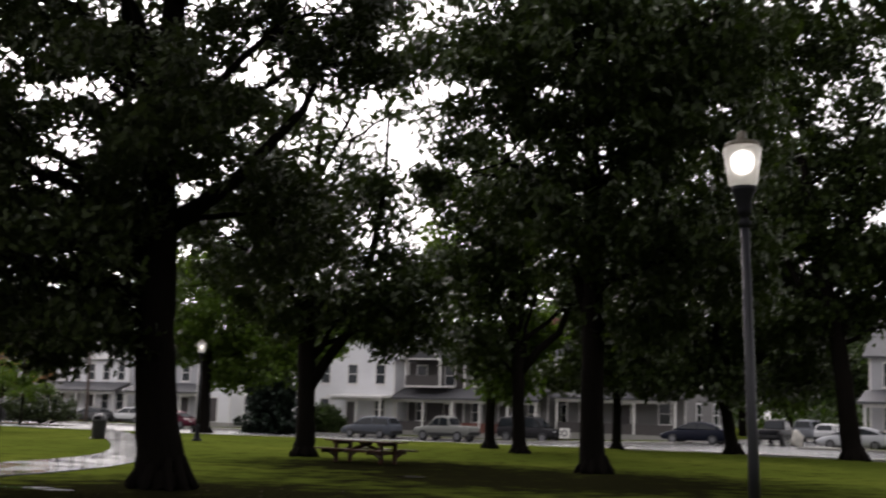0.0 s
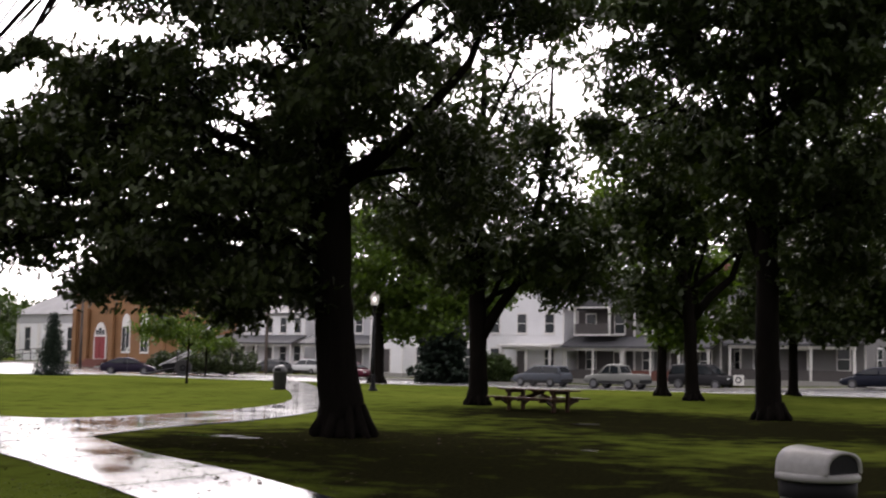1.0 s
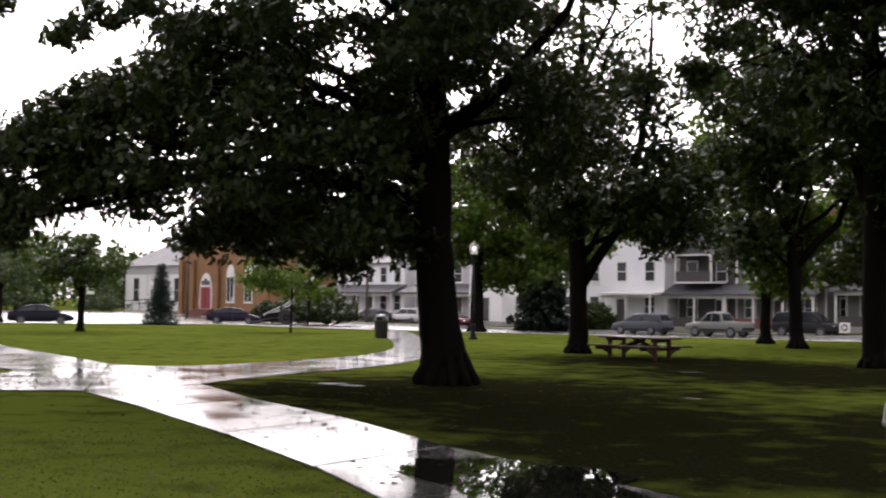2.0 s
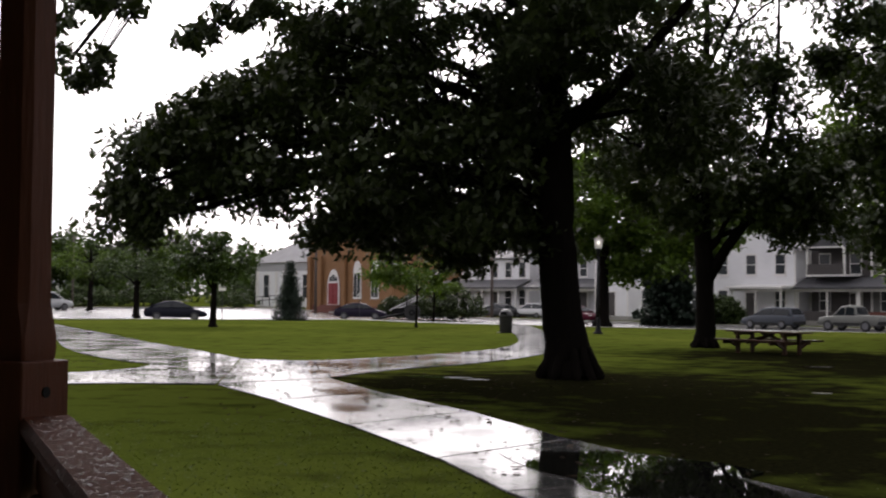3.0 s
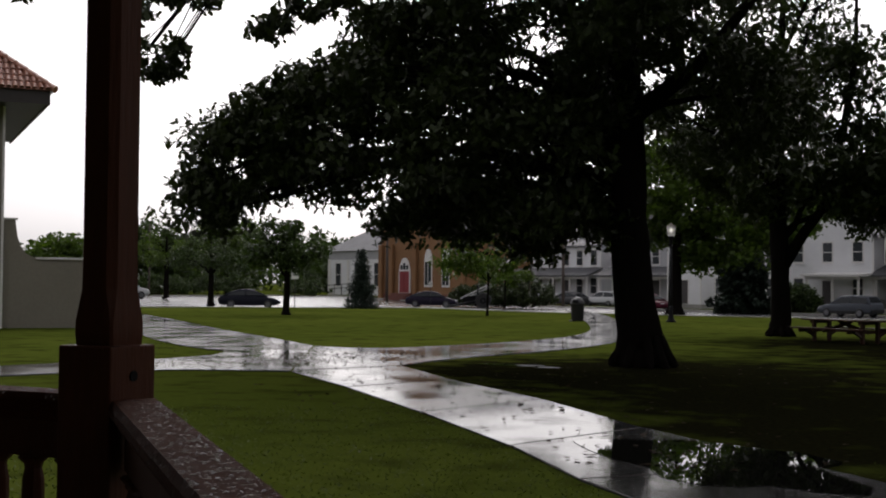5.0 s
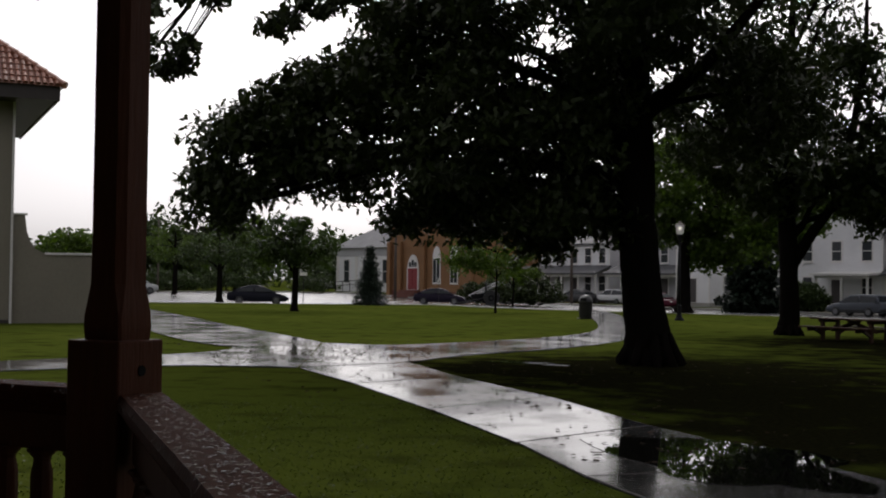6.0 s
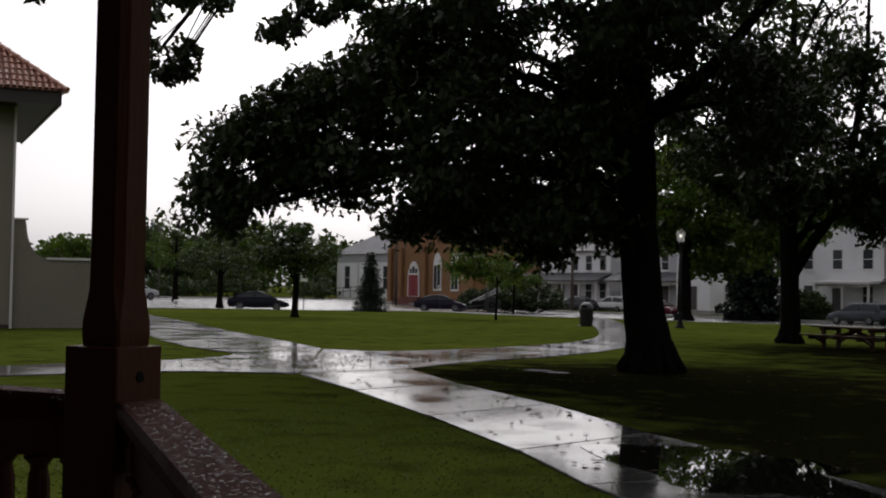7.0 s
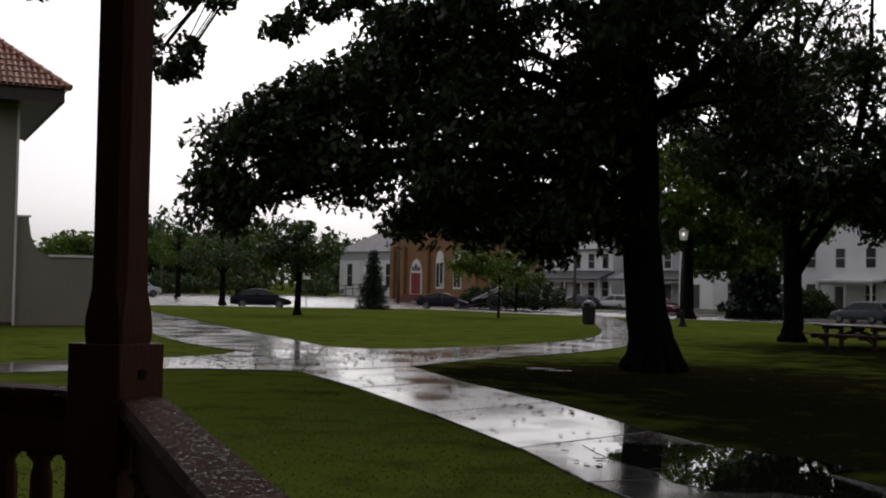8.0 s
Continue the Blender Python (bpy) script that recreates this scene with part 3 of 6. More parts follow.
tree("oak_tree", OAK,
     [(-0.08, 0, 0, 0.58), (-0.14, -0.02, 0.45, 0.47), (-0.26, -0.06, 1.3, 0.41), (-0.38, -0.1, 3.0, 0.38), (-0.44, -0.12, 4.6, 0.39), (-0.48, -0.1, 6.0, 0.34), (-0.5, 0, 8.0, 0.28), (-0.4, 0.1, 11.0, 0.17), (-0.2, 0, 14.0, 0.06)],
     [ob_(2.2, 0.3, 2.6, 0.8, 0.25, 7, 90, 3.4), ob_(0.9, 0.3, 2.8, 0.8, 0.3, 7, 90, 3.4), ob_(-3.2, 0.0, 8.7, 1.1, 0.8, 15, 100, 6.5), ob_(4.6, 0.0, 9.3, 1.3, 0.8, 22, 100, 7.5), ob_(6.3, -0.5, 9.5, 1.2, 0.7, 18, 100, 8.0), ob_(2.7, 0.2, 2.8, 1.0, 0.35, 8, 90, 3.5), ob_(1.3, 0.3, 3.0, 0.8, 0.4, 6, 90, 3.5), ob_(8.6, -1.0, 3.85, 0.75, 0.5, 9, 91, 3.5), ob_(8.15, -1.0, 4.65, 0.7, 0.4, 9, 91, 3.9), ob_(7.5, -0.9, 5.15, 0.7, 0.35, 9, 91, 4.4), ob_(6.7, -0.8, 5.65, 0.8, 0.35, 9, 91, 4.8), ob_(5.9, -0.6, 6.2, 0.8, 0.4, 9, 91, 4.8), ob_(5.1, -0.5, 6.9, 0.8, 0.4, 8, 91, 4.8), ob_(8.7, -1.2, 3.05, 0.6, 0.2, 6, 91, 3.5), ob_(5.2, -0.3, 3.0, 0.8, 0.3, 7, 91, 3.5), ob_(3.0, 0.2, 2.95, 0.8, 0.3, 7, 91, 3.5), ob_(2.0, 0.3, 3.2, 0.9, 0.35, 7, 91, 3.5), ob_(1.2, 0.2, 3.5, 0.8, 0.4, 6, 91, 3.5), ob_(1.6, 0.3, 4.9, 1.1, 0.6, 9, 91, 4.1), ob_(3.6, -0.8, 5.0, 1.2, 0.7, 9, 91, 4.2),
      ob_(3.3, -0.5, 5.4, 2.7, 2.2, 60, 143, 4.4, rd=3.3), ob_(6.0, -0.7, 4.5, 1.9, 1.3, 30, 143, 4.1), ob_(8.0, -1.0, 4.0, 1.1, 0.9, 16, 143, 3.9), ob_(4.6, -0.4, 6.5, 1.6, 0.9, 19, 129, 5.0), ob_(6.0, -0.6, 5.4, 1.2, 0.6, 11, 107, 4.6), ob_(1.4, 0.4, 5.9, 1.2, 0.8, 15, 100, 5.0), ob_(2.2, -0.6, 3.15, 1.3, 0.4, 11, 107, 3.5), ob_(3.9, 0.2, 3.1, 1.4, 0.4, 10, 107, 3.5), ob_(8.7, -1.2, 3.1, 0.6, 0.5, 6, 86, 3.7), ob_(2.6, -1.5, 3.9, 2.3, 1.2, 22, 100, 3.6),
      ob_(4.2, 0.6, 3.4, 1.5, 0.8, 14, 100, 3.6), ob_(-0.3, 0.5, 12.2, 5.5, 3.6, 150, 114, 8.0), ob_(2.6, 1.0, 11.6, 3.4, 2.2, 60, 100, 8.0), ob_(-2.2, 0.0, 9.6, 1.8, 1.6, 26, 94, 6.5),
      # four blobs at z 12.5 to 14 are unseen crown, added to shade the near ground
      ob_(0.5, -3.4, 6.9, 1.7, 1.2, 21, 129, 5.6), ob_(-0.4, 4.0, 8.8, 2.4, 2.0, 30, 94, 6.0), ob_(6.6, -3.8, 6.1, 0.35, 0.3, 7, 36, 10.0), ob_(5.7, -3.6, 6.6, 0.6, 0.25, 9, 44, 10.0), ob_(8.0, -4.7, 6.6, 0.8, 0.15, 12, 32, 10.5), ob_(8.5, -4.8, 5.7, 0.55, 0.65, 17, 29, 10.5), ob_(10.6, -5.0, 6.9, 0.8, 0.35, 6, 48, 10.5), ob_(-1.0, -8.0, 13.0, 5.0, 2.2, 120, 79, 9.5), ob_(-5.0, -3.0, 14.0, 4.5, 2.4, 90, 79, 10.0), ob_(-4.5, -10.0, 12.5, 4.0, 2.0, 80, 79, 10.0), ob_(4.0, -10.0, 14.0, 4.0, 2.0, 50, 79, 10.0),
      ob_(3.0, -5.0, 9.9, 2.0, 1.2, 30, 79, 7.6), ob_(2.4, 0.0, 8.3, 1.7, 1.0, 28, 86, 6.5), ob_(-0.6, -2.4, 6.4, 1.4, 1.0, 15, 94, 5.6), ob_(-2.0, 0.4, 5.3, 1.8, 1.5, 38, 100, 4.8)],
     "large dark oak with a thick trunk and low drooping limbs", M_OAK, 0.175, 0.37, 3, twig_r=0.022,
     stems=[([(-0.3, -0.1, 5.0), (0.9, 0.3, 6.0), (2.2, 0.6, 7.6), (2.9, 0.8, 9.6)], [0.22, 0.14, 0.085, 0.03])])

T2 = (-7.4, 40.0)
tree("maple_tree", T2,
     [(0, 0, 0, 0.40), (0, 0, 0.5, 0.33), (0.0, 0, 1.8, 0.29), (-0.05, 0, 3.0, 0.30), (-0.1, 0, 5.0, 0.22), (0.0, 0, 8.0, 0.17), (0.1, 0, 12.0, 0.05)],
     [ob_(0.4, 0, 5.6, 2.6, 1.6, 44, 120, 3.4, T2), ob_(2.4, 0.5, 6.8, 2.2, 1.7, 26, 120, 4.5, T2), ob_(-2.2, -0.3, 5.4, 2.0, 1.5, 30, 120, 3.0, T2), ob_(-1.0, 0, 8.4, 2.4, 1.5, 34, 110, 5.5, T2),
      ob_(-3.4, 0.3, 4.3, 1.5, 1.0, 18, 110, 3.2, T2), ob_(-1.8, 0.2, 11.2, 2.2, 1.8, 14, 45, 8.0, T2), ob_(-3.0, 0.2, 14.2, 2.0, 1.2, 12, 70, 9.0, T2), ob_(1.5, 0.2, 10.4, 2.2, 1.3, 13, 70, 8.0, T2)],
     "dark maple forking into two stems beside the picnic table", M_MAPLE, 0.24, 0.5, 5,
     stems=[([(0.1, 0, 2.3), (0.75, 0.1, 3.4), (1.5, 0.2, 4.4), (1.9, 0.2, 6.5), (2.3, 0.2, 9.0), (2.35, 0.2, 12.0)], [0.22, 0.18, 0.14, 0.12, 0.09, 0.03])])

T3 = (1.75, 35.3)
tree("maple_tree", T3,
     [(0, 0, 0, 0.46), (-0.05, 0, 0.5, 0.37), (-0.1, 0, 2.0, 0.33), (-0.1, 0, 4.5, 0.31), (-0.15, 0, 7.0, 0.27), (-0.2, 0, 10.0, 0.2), (-0.1, 0, 14.5, 0.06)],
     [ob_(0.0, 0, 7.4, 3.0, 1.8, 44, 120, 5.0, T3), ob_(2.8, 0.5, 9.0, 2.6, 2.0, 40, 110, 6.0, T3), ob_(-3.0, 0, 6.2, 2.4, 1.8, 40, 120, 5.0, T3), ob_(0.0, 0, 12.0, 3.6, 2.2, 84, 110, 9.0, T3),
      ob_(-3.4, 0.3, 9.8, 2.4, 1.9, 36, 110, 8.0, T3), ob_(-1.6, 0.2, 4.3, 1.4, 0.8, 16, 110, 4.0, T3), ob_(3.8, 0.2, 11.8, 2.2, 1.5, 26, 100, 9.0, T3), ob_(1.5, 0, 13.8, 3.0, 1.4, 40, 100, 10.0, T3), ob_(-1.6, 0.2, 12.8, 2.4, 1.4, 30, 100, 10.0, T3), ob_(-3.4, 0.2, 12.8, 2.0, 1.6, 28, 100, 10.0, T3), ob_(-1.0, -0.5, 9.6, 1.6, 1.3, 24, 100, 8.0, T3)],
     "tall dark maple with a straight trunk on worn ground", M_MAPLE, 0.24, 0.5, 7,
     stems=[([(-0.1, 0, 4.3), (-0.8, 0.1, 6.4), (-1.3, 0.1, 8.6), (-2.2, 0.2, 11.0)], [0.16, 0.13, 0.1, 0.04]), ([(-0.1, 0, 3.6), (-0.6, 0.1, 5.4), (-0.8, 0.1, 7.6)], [0.1, 0.08, 0.03])])

T4 = (-0.5, 49.6)
tree("maple_tree", T4,
     [(0, 0, 0, 0.36), (-0.05, 0, 0.5, 0.28), (-0.1, 0, 1.8, 0.25), (-0.15, 0, 3.6, 0.27), (-0.4, 0, 5.2, 0.15), (-0.5, 0, 9.0, 0.07)],
     [ob_(1.6, 0, 7.0, 2.2, 1.8, 34, 110, 3.4, T4), ob_(-0.6, 0, 8.4, 2.6, 2.0, 34, 100, 4.5, T4), ob_(1.8, 0, 4.2, 1.2, 0.9, 16, 110, 3.0, T4), ob_(1.8, 0, 10.4, 3.0, 2.2, 40, 100, 6.0, T4), ob_(-3.2, 0.3, 6.2, 1.6, 1.6, 20, 100, 4.2, T4)],
     "slender maple with a forked trunk", M_MAPLE, 0.28, 0.55, 9,
     stems=[([(0.0, 0, 3.3), (0.7, 0.1, 4.2), (1.5, 0.1, 4.9), (1.9, 0.2, 6.2), (2.0, 0.2, 8.0)], [0.2, 0.17, 0.14, 0.1, 0.04]), ([(0.1, 0, 3.5), (0.1, 0, 5.0), (0.6, 0, 6.6)], [0.12, 0.09, 0.04])])

T5 = (-1.9, 54.9)
tree("maple_tree", T5,
     [(0, 0, 0, 0.34), (0, 0, 0.4, 0.24), (0, 0, 2.0, 0.2), (-0.1, 0, 5.0, 0.12), (-0.1, 0, 8.0, 0.05)],
     [ob_(-0.5, 0, 3.7, 1.4, 1.4, 26, 110, 2.2, T5), ob_(-0.4, 0, 6.2, 1.8, 1.8, 30, 100, 3.6, T5), ob_(1.0, 0, 9.2, 2.4, 1.6, 26, 90, 5.5, T5), ob_(-1.9, 0, 4.6, 1.2, 1.0, 14, 90, 3.0, T5)],
     "small maple with low yellowing foliage", M_LIGHT_LEAF, 0.28, 0.5, 11)

T6 = (9.5, 59.6)
tree("maple_tree", T6,
     [(0, 0, 0, 0.42), (-0.1, 0, 0.5, 0.32), (-0.4, 0, 2.2, 0.27), (-0.8, 0, 4.5, 0.22), (-0.9, 0, 8.0, 0.12), (-0.9, 0, 12.0, 0.04)],
     [ob_(1.5, 0, 6.2, 3.0, 2.0, 46, 110, 4.0, T6), ob_(-1.2, -0.3, 3.5, 2.8, 0.9, 30, 100, 3.4, T6), ob_(3.2, -0.3, 3.6, 2.2, 1.0, 26, 100, 3.4, T6), ob_(5.0, 0.5, 5.8, 2.6, 2.0, 40, 110, 4.5, T6), ob_(-2.6, 0, 5.4, 2.6, 1.9, 40, 110, 4.0, T6), ob_(2.0, 0, 10.0, 3.8, 2.6, 54, 100, 7.0, T6), ob_(-2.0, 0, 9.2, 3.0, 2.2, 40, 100, 7.0, T6),
      ob_(1.0, 0, 14.5, 4.0, 2.6, 40, 90, 11.0, T6), ob_(3.0, 0, 19.0, 4.5, 2.4, 50, 90, 11.5, T6), ob_(-2.0, 0, 19.5, 3.5, 2.2, 30, 80, 11.5, T6), ob_(-2.7, 0, 13.2, 2.2, 1.8, 26, 90, 9.0, T6)],
     "dark maple with a dense low crown near the street", M_MAPLE, 0.32, 0.6, 13)

T7 = (13.95, 55.2)
tree("maple_tree", T7,
     [(0, 0, 0, 0.56), (-0.1, 0, 0.6, 0.46), (-0.3, 0, 2.5, 0.4), (-0.6, 0, 5.0, 0.36), (-1.2, 0, 8.0, 0.3), (-1.9, 0, 11.0, 0.2), (-2.2, 0, 16.0, 0.06)],
     [ob_(-2.5, 0, 8.2, 3.2, 2.2, 46, 110, 5.5, T7), ob_(1.6, 0, 11.0, 2.6, 1.8, 20, 80, 8.0, T7), ob_(-1.5, 0, 14.0, 4.6, 3.0, 60, 100, 10.0, T7), ob_(3.6, 0, 17.5, 3.4, 2.2, 40, 90, 11.0, T7), ob_(-1.0, 0, 20.0, 4.6, 2.6, 60, 90, 15.0, T7), ob_(-6.0, 0, 13.0, 3.0, 3.0, 40, 90, 9.0, T7), ob_(-6.5, 0, 18.5, 3.4, 2.6, 40, 90, 12.0, T7), ob_(-3.5, 0, 5.6, 1.8, 1.2, 22, 100, 5.0, T7), ob_(2.6, 0, 10.4, 2.2, 2.0, 32, 100, 6.0, T7), ob_(0.2, 0.3, 9.1, 1.8, 1.5, 22, 100, 6.0, T7), ob_(2.4, 0, 6.4, 1.8, 1.2, 20, 100, 5.0, T7), ob_(-0.9, 0, 12.9, 2.0, 1.6, 22, 90, 8.0, T7), ob_(-0.8, 0.5, 6.5, 1.3, 0.9, 12, 90, 5.0, T7)],
     "leaning maple with bare limbs before the cross street", M_MAPLE, 0.32, 0.6, 15,
     stems=[([(-0.8, 0, 6.4), (-2.4, 0.3, 8.0), (-3.6, 0.3, 10.6), (-4.2, 0.3, 14.0)], [0.2, 0.15, 0.1, 0.04]), ([(-1.4, 0, 8.6), (-1.0, 0.3, 11.0), (0.2, 0.3, 14.0)], [0.16, 0.11, 0.04])])

T10 = (7.6, 15.2)
tree("maple_tree", T10,
     [(0, 0, 0, 0.5), (0, 0, 0.6, 0.4), (0, 0, 3.0, 0.36), (-0.1, 0, 6.0, 0.3), (-0.2, 0, 9.0, 0.2), (-0.2, 0, 13.0, 0.06)],
     # limbs to the left are real; wide high crown is added unseen to shade the ground
     [(-3.4, 0.6, 8.6, 1.5, 1.8, 1.5, 30, 110, 5.0), (0, 0, 12.0, 4.5, 4.5, 2.6, 80, 110, 8.0), (-5.0, -1.5, 12.5, 4.5, 4.5, 2.2, 130, 110, 8.5), (-1.0, -6.0, 11.0, 4.5, 4.0, 2.2, 110, 110, 7.5), (2.5, 2.0, 9.0, 3.5, 3.5, 2.0, 40, 110, 6.0), (-4.5, 4.5, 13.2, 4.5, 4.5, 1.6, 110, 100, 8.5), (0.5, 8.0, 13.5, 4.5, 4.5, 1.6, 90, 100, 9.0), (4.5, 4.5, 12.0, 4.0, 4.0, 1.8, 70, 100, 8.0)],
     "spreading maple beside the lamp, its limbs over the walk, with added shading crown", M_MAPLE, 0.22, 0.6, 23,
     stems=[([(-0.1, 0, 5.0), (-1.8, 0.3, 6.6), (-3.0, 0.5, 7.6), (-4.0, 0.6, 9.2)], [0.14, 0.1, 0.07, 0.03])])

T8 = (4.1, 61.2)
tree("maple_tree", T8,
     [(0, 0, 0, 0.3), (0, 0, 0.4, 0.24), (0, 0, 3.0, 0.2), (-0.1, 0, 6.0, 0.13), (-0.1, 0, 9.0, 0.05)],
     [ob_(0.8, 0, 5.0, 2.6, 1.9, 40, 110, 3.5, T8), ob_(1.0, -0.3, 3.5, 2.6, 0.9, 28, 100, 3.0, T8), ob_(0, 0, 8.4, 3.2, 2.4, 46, 100, 5.0, T8), ob_(-2.2, 0, 4.8, 1.8, 1.3, 24, 100, 3.4, T8)],
     "thin dark maple at the street edge", M_MAPLE, 0.32, 0.6, 17)

T9 = (-21.7, 80.0)
tree("maple_tree", T9,
     [(0, 0, 0, 0.56), (0, 0, 0.5, 0.48), (0, 0, 2.5, 0.44), (0, 0, 5.0, 0.38), (0.1, 0, 8.0, 0.22), (0.1, 0, 12.0, 0.06)],
     [ob_(1.5, 0, 6.2, 3.6, 1.8, 50, 110, 4.0, T9), ob_(-4.2, 0, 5.6, 3.6, 2.4, 56, 110, 4.0, T9), ob_(0, 0, 9.6, 5.0, 2.4, 60, 100, 6.0, T9), ob_(-7.6, 0.3, 8.0, 3.4, 2.6, 40, 100, 6.0, T9), ob_(-1.8, -0.4, 3.9, 1.3, 0.8, 14, 100, 3.6, T9)],
     "broad maple by the street behind the second lamp", M_LIGHT_LEAF, 0.36, 0.7, 19)


def sapling(at, height, r, label, seed, leaf=M_LIGHT_LEAF, thick=1.0, tr=0.11, name="young_tree"):
    blobs = [(0, 0, height * 0.72, r, r, height * 0.24, int(26 * thick), 90, height * 0.4), (r * 0.5, 0.1, height * 0.6, r * 0.6, r * 0.6, height * 0.16, int(14 * thick), 80, height * 0.4), (-r * 0.55, -0.1, height * 0.58, r * 0.6, r * 0.6, height * 0.15, int(14 * thick), 80, height * 0.38)]
    return tree(name, at, [(0, 0, 0, tr * 1.5), (0, 0, 0.25, tr), (0.05, 0, height * 0.4, tr * 0.8), (0.0, 0, height * 0.85, tr * 0.25)], blobs, label, leaf, 0.2, 0.22 + 0.06 * r, seed, roots=False)


sapling((-33.1, 50.3), 4.9, 2.0, "small dark-leaved tree with a curved trunk on the lawn", 31, M_BUSH, tr=0.17)
sapling((-60.3, 80.6), 6.2, 3.2, "round green street tree beside a parked car", 33, M_BUSH, tr=0.26)
sapling((-25.0, 56.4), 4.5, 2.3, "young tree with bright green leaves on the lawn", 35, M_SAPLING, thick=0.7, tr=0.06)
sapling((-37.5, 88.0), 4.2, 2.0, "young tree with pale leaves behind the lawn", 37, thick=0.6, tr=0.09)
sapling((-74.0, 92.0), 7.0, 3.6, "green street tree across the road", 39, M_LIGHT_LEAF, tr=0.26)


def conifer(at, height, r, label, seed):
    rng = random.Random(seed)
    x, y = at
    t = thing("spruce_tree", Matrix.Translation((x, y, lie(x, y) - 0.02)), label, "tree")
    part("trunk", tube(bmesh.new(), [(0, 0, 0), (0, 0, height * 0.5), (0, 0, height * 0.98)], [r * 0.09, r * 0.06, 0.02], 8), M_BARK, t)
    cs, sp = [], []
    z = 0.25
    while z < height:
        f = 1 - z / height
        rr = r * (0.10 + 0.95 * f) * rng.uniform(0.72, 1.12)
        k = max(4, int(16 * f) + 3)
        for i in range(k):
            a = 2 * math.pi * (i + rng.random()) / k
            for q in (0.35, 0.6, 0.8, 1.0):
                cs.append((rr * q * math.cos(a), rr * q * math.sin(a), z - 0.18 * q * rr + rng.uniform(-0.5, 0.5) * height * 0.055))
                sp.append((0.2, 0.2, 0.14))
        z += height * 0.055
    v, fc = leaves(cs, sp, 40 if r > 2 else 13, 0.07 * r + 0.12 if r > 2 else 0.13, seed)
    from_arrays("needles", v, fc, M_NEEDLE, t)["kind"] = "stuff"
    return t


conifer((-45.1, 78.7), 4.3, 1.35, "bluish spruce at the edge of the lawn", 41)
conifer((-20.6, 95.8), 8.5, 2.6, "big dark conifer before a white house", 43)


def bush(at, r, h, label, seed, leaf=M_BUSH, n=110):
    rng = random.Random(seed)
    x, y = at
    t = thing("bush", Matrix.Translation((x, y, lie(x, y) - 0.02)), label, "bush")
    bm = bmesh.new()
    cs, sp = [], []
    for k in range(n):
        a, q = rng.uniform(0, 6.283), math.sqrt(rng.random())
        p = (r * q * math.cos(a), r * q * math.sin(a), h * (0.12 + 0.78 * rng.random() * math.sqrt(max(0, 1 - q * q * 0.8))))
        cs.append(p)
        sp.append((0.25, 0.25, 0.2))
        if k % 4 == 0:
            tube(bm, [(0.2 * p[0], 0.2 * p[1], 0), (0.6 * p[0], 0.6 * p[1], 0.6 * p[2]), p], [0.03, 0.02, 0.008], 4)
    part("stems", bm, M_BARK, t)
    v, f = leaves(cs, sp, 60, 0.2, seed)
    from_arrays("foliage", v, f, leaf, t)["kind"] = "stuff"
    return t


bush((-43.6, 101.0), 2.6, 2.6, "dark rounded hedge bush beside the street", 51, M_MAPLE)
bush((-40.2, 99.5), 2.7, 2.9, "tall green hedge bush beside the street", 52, M_MAPLE)
bush((-46.8, 102.5), 2.2, 2.4, "dark hedge bush behind a parked car", 53, M_MAPLE)
bush((-16.7, 97.0), 1.7, 2.5, "grey-green bush against the white house", 54)
bush((-91.0, 112.0), 3.4, 3.0, "dark bush across the road", 55)
bush((-100.0, 107.0), 4.0, 3.4, "rounded green bush across the road", 56)
bush((-86.5, 118.0), 3.4, 3.8, "dark bush before the white building", 57)


def far_tree(at, h, r, seed, leaf, label="broad tree in full leaf behind the street"):
    k = r / 3
    return tree("street_tree", at, [(0, 0, 0, 0.4), (0, 0, h * 0.3, 0.32), (0, 0, h * 0.6, 0.2), (0, 0, h * 0.95, 0.05)],
                [(0, 0, h * 0.62, r, r, h * 0.3, 60, 60, h * 0.3), (r * 0.6, 0, h * 0.45, r * 0.6, r * 0.6, h * 0.22, 28, 60, h * 0.3), (-r * 0.6, 0, h * 0.48, r * 0.6, r * 0.6, h * 0.22, 28, 60, h * 0.3)],
                label, leaf, 0.55, 0.5 * k + 0.3, seed, roots=False, group="trees behind the streets")


for i, (x, y, h, r) in enumerate([(-112, 118, 7.5, 4), (-104, 126, 10, 5.5), (-122, 112, 6.5, 3.5), (-96, 132, 11, 5), (-133, 124, 8, 5), (-118, 100, 6, 3.5), (-72, 152, 12, 5),
                                  (26, 128, 16, 7), (32, 118, 12, 6), (20, 120, 11, 5.0), (36, 145, 18, 9), (24, 165, 18, 9), (2, 104, 12, 5), (-8, 116, 14, 6), (-30, 128, 15, 6), (-52, 142, 13, 6), (12, 108, 11, 5)]):
    far_tree((x, y), h, r, 60 + i, M_LIGHT_LEAF if i % 3 == 0 else M_BUSH)


# ---------------------------------------------------------------- bandstand
def rot_z(deg, at=(0, 0, 0)):
    return pose(at[0], at[1], at[2], 0, 0, deg)


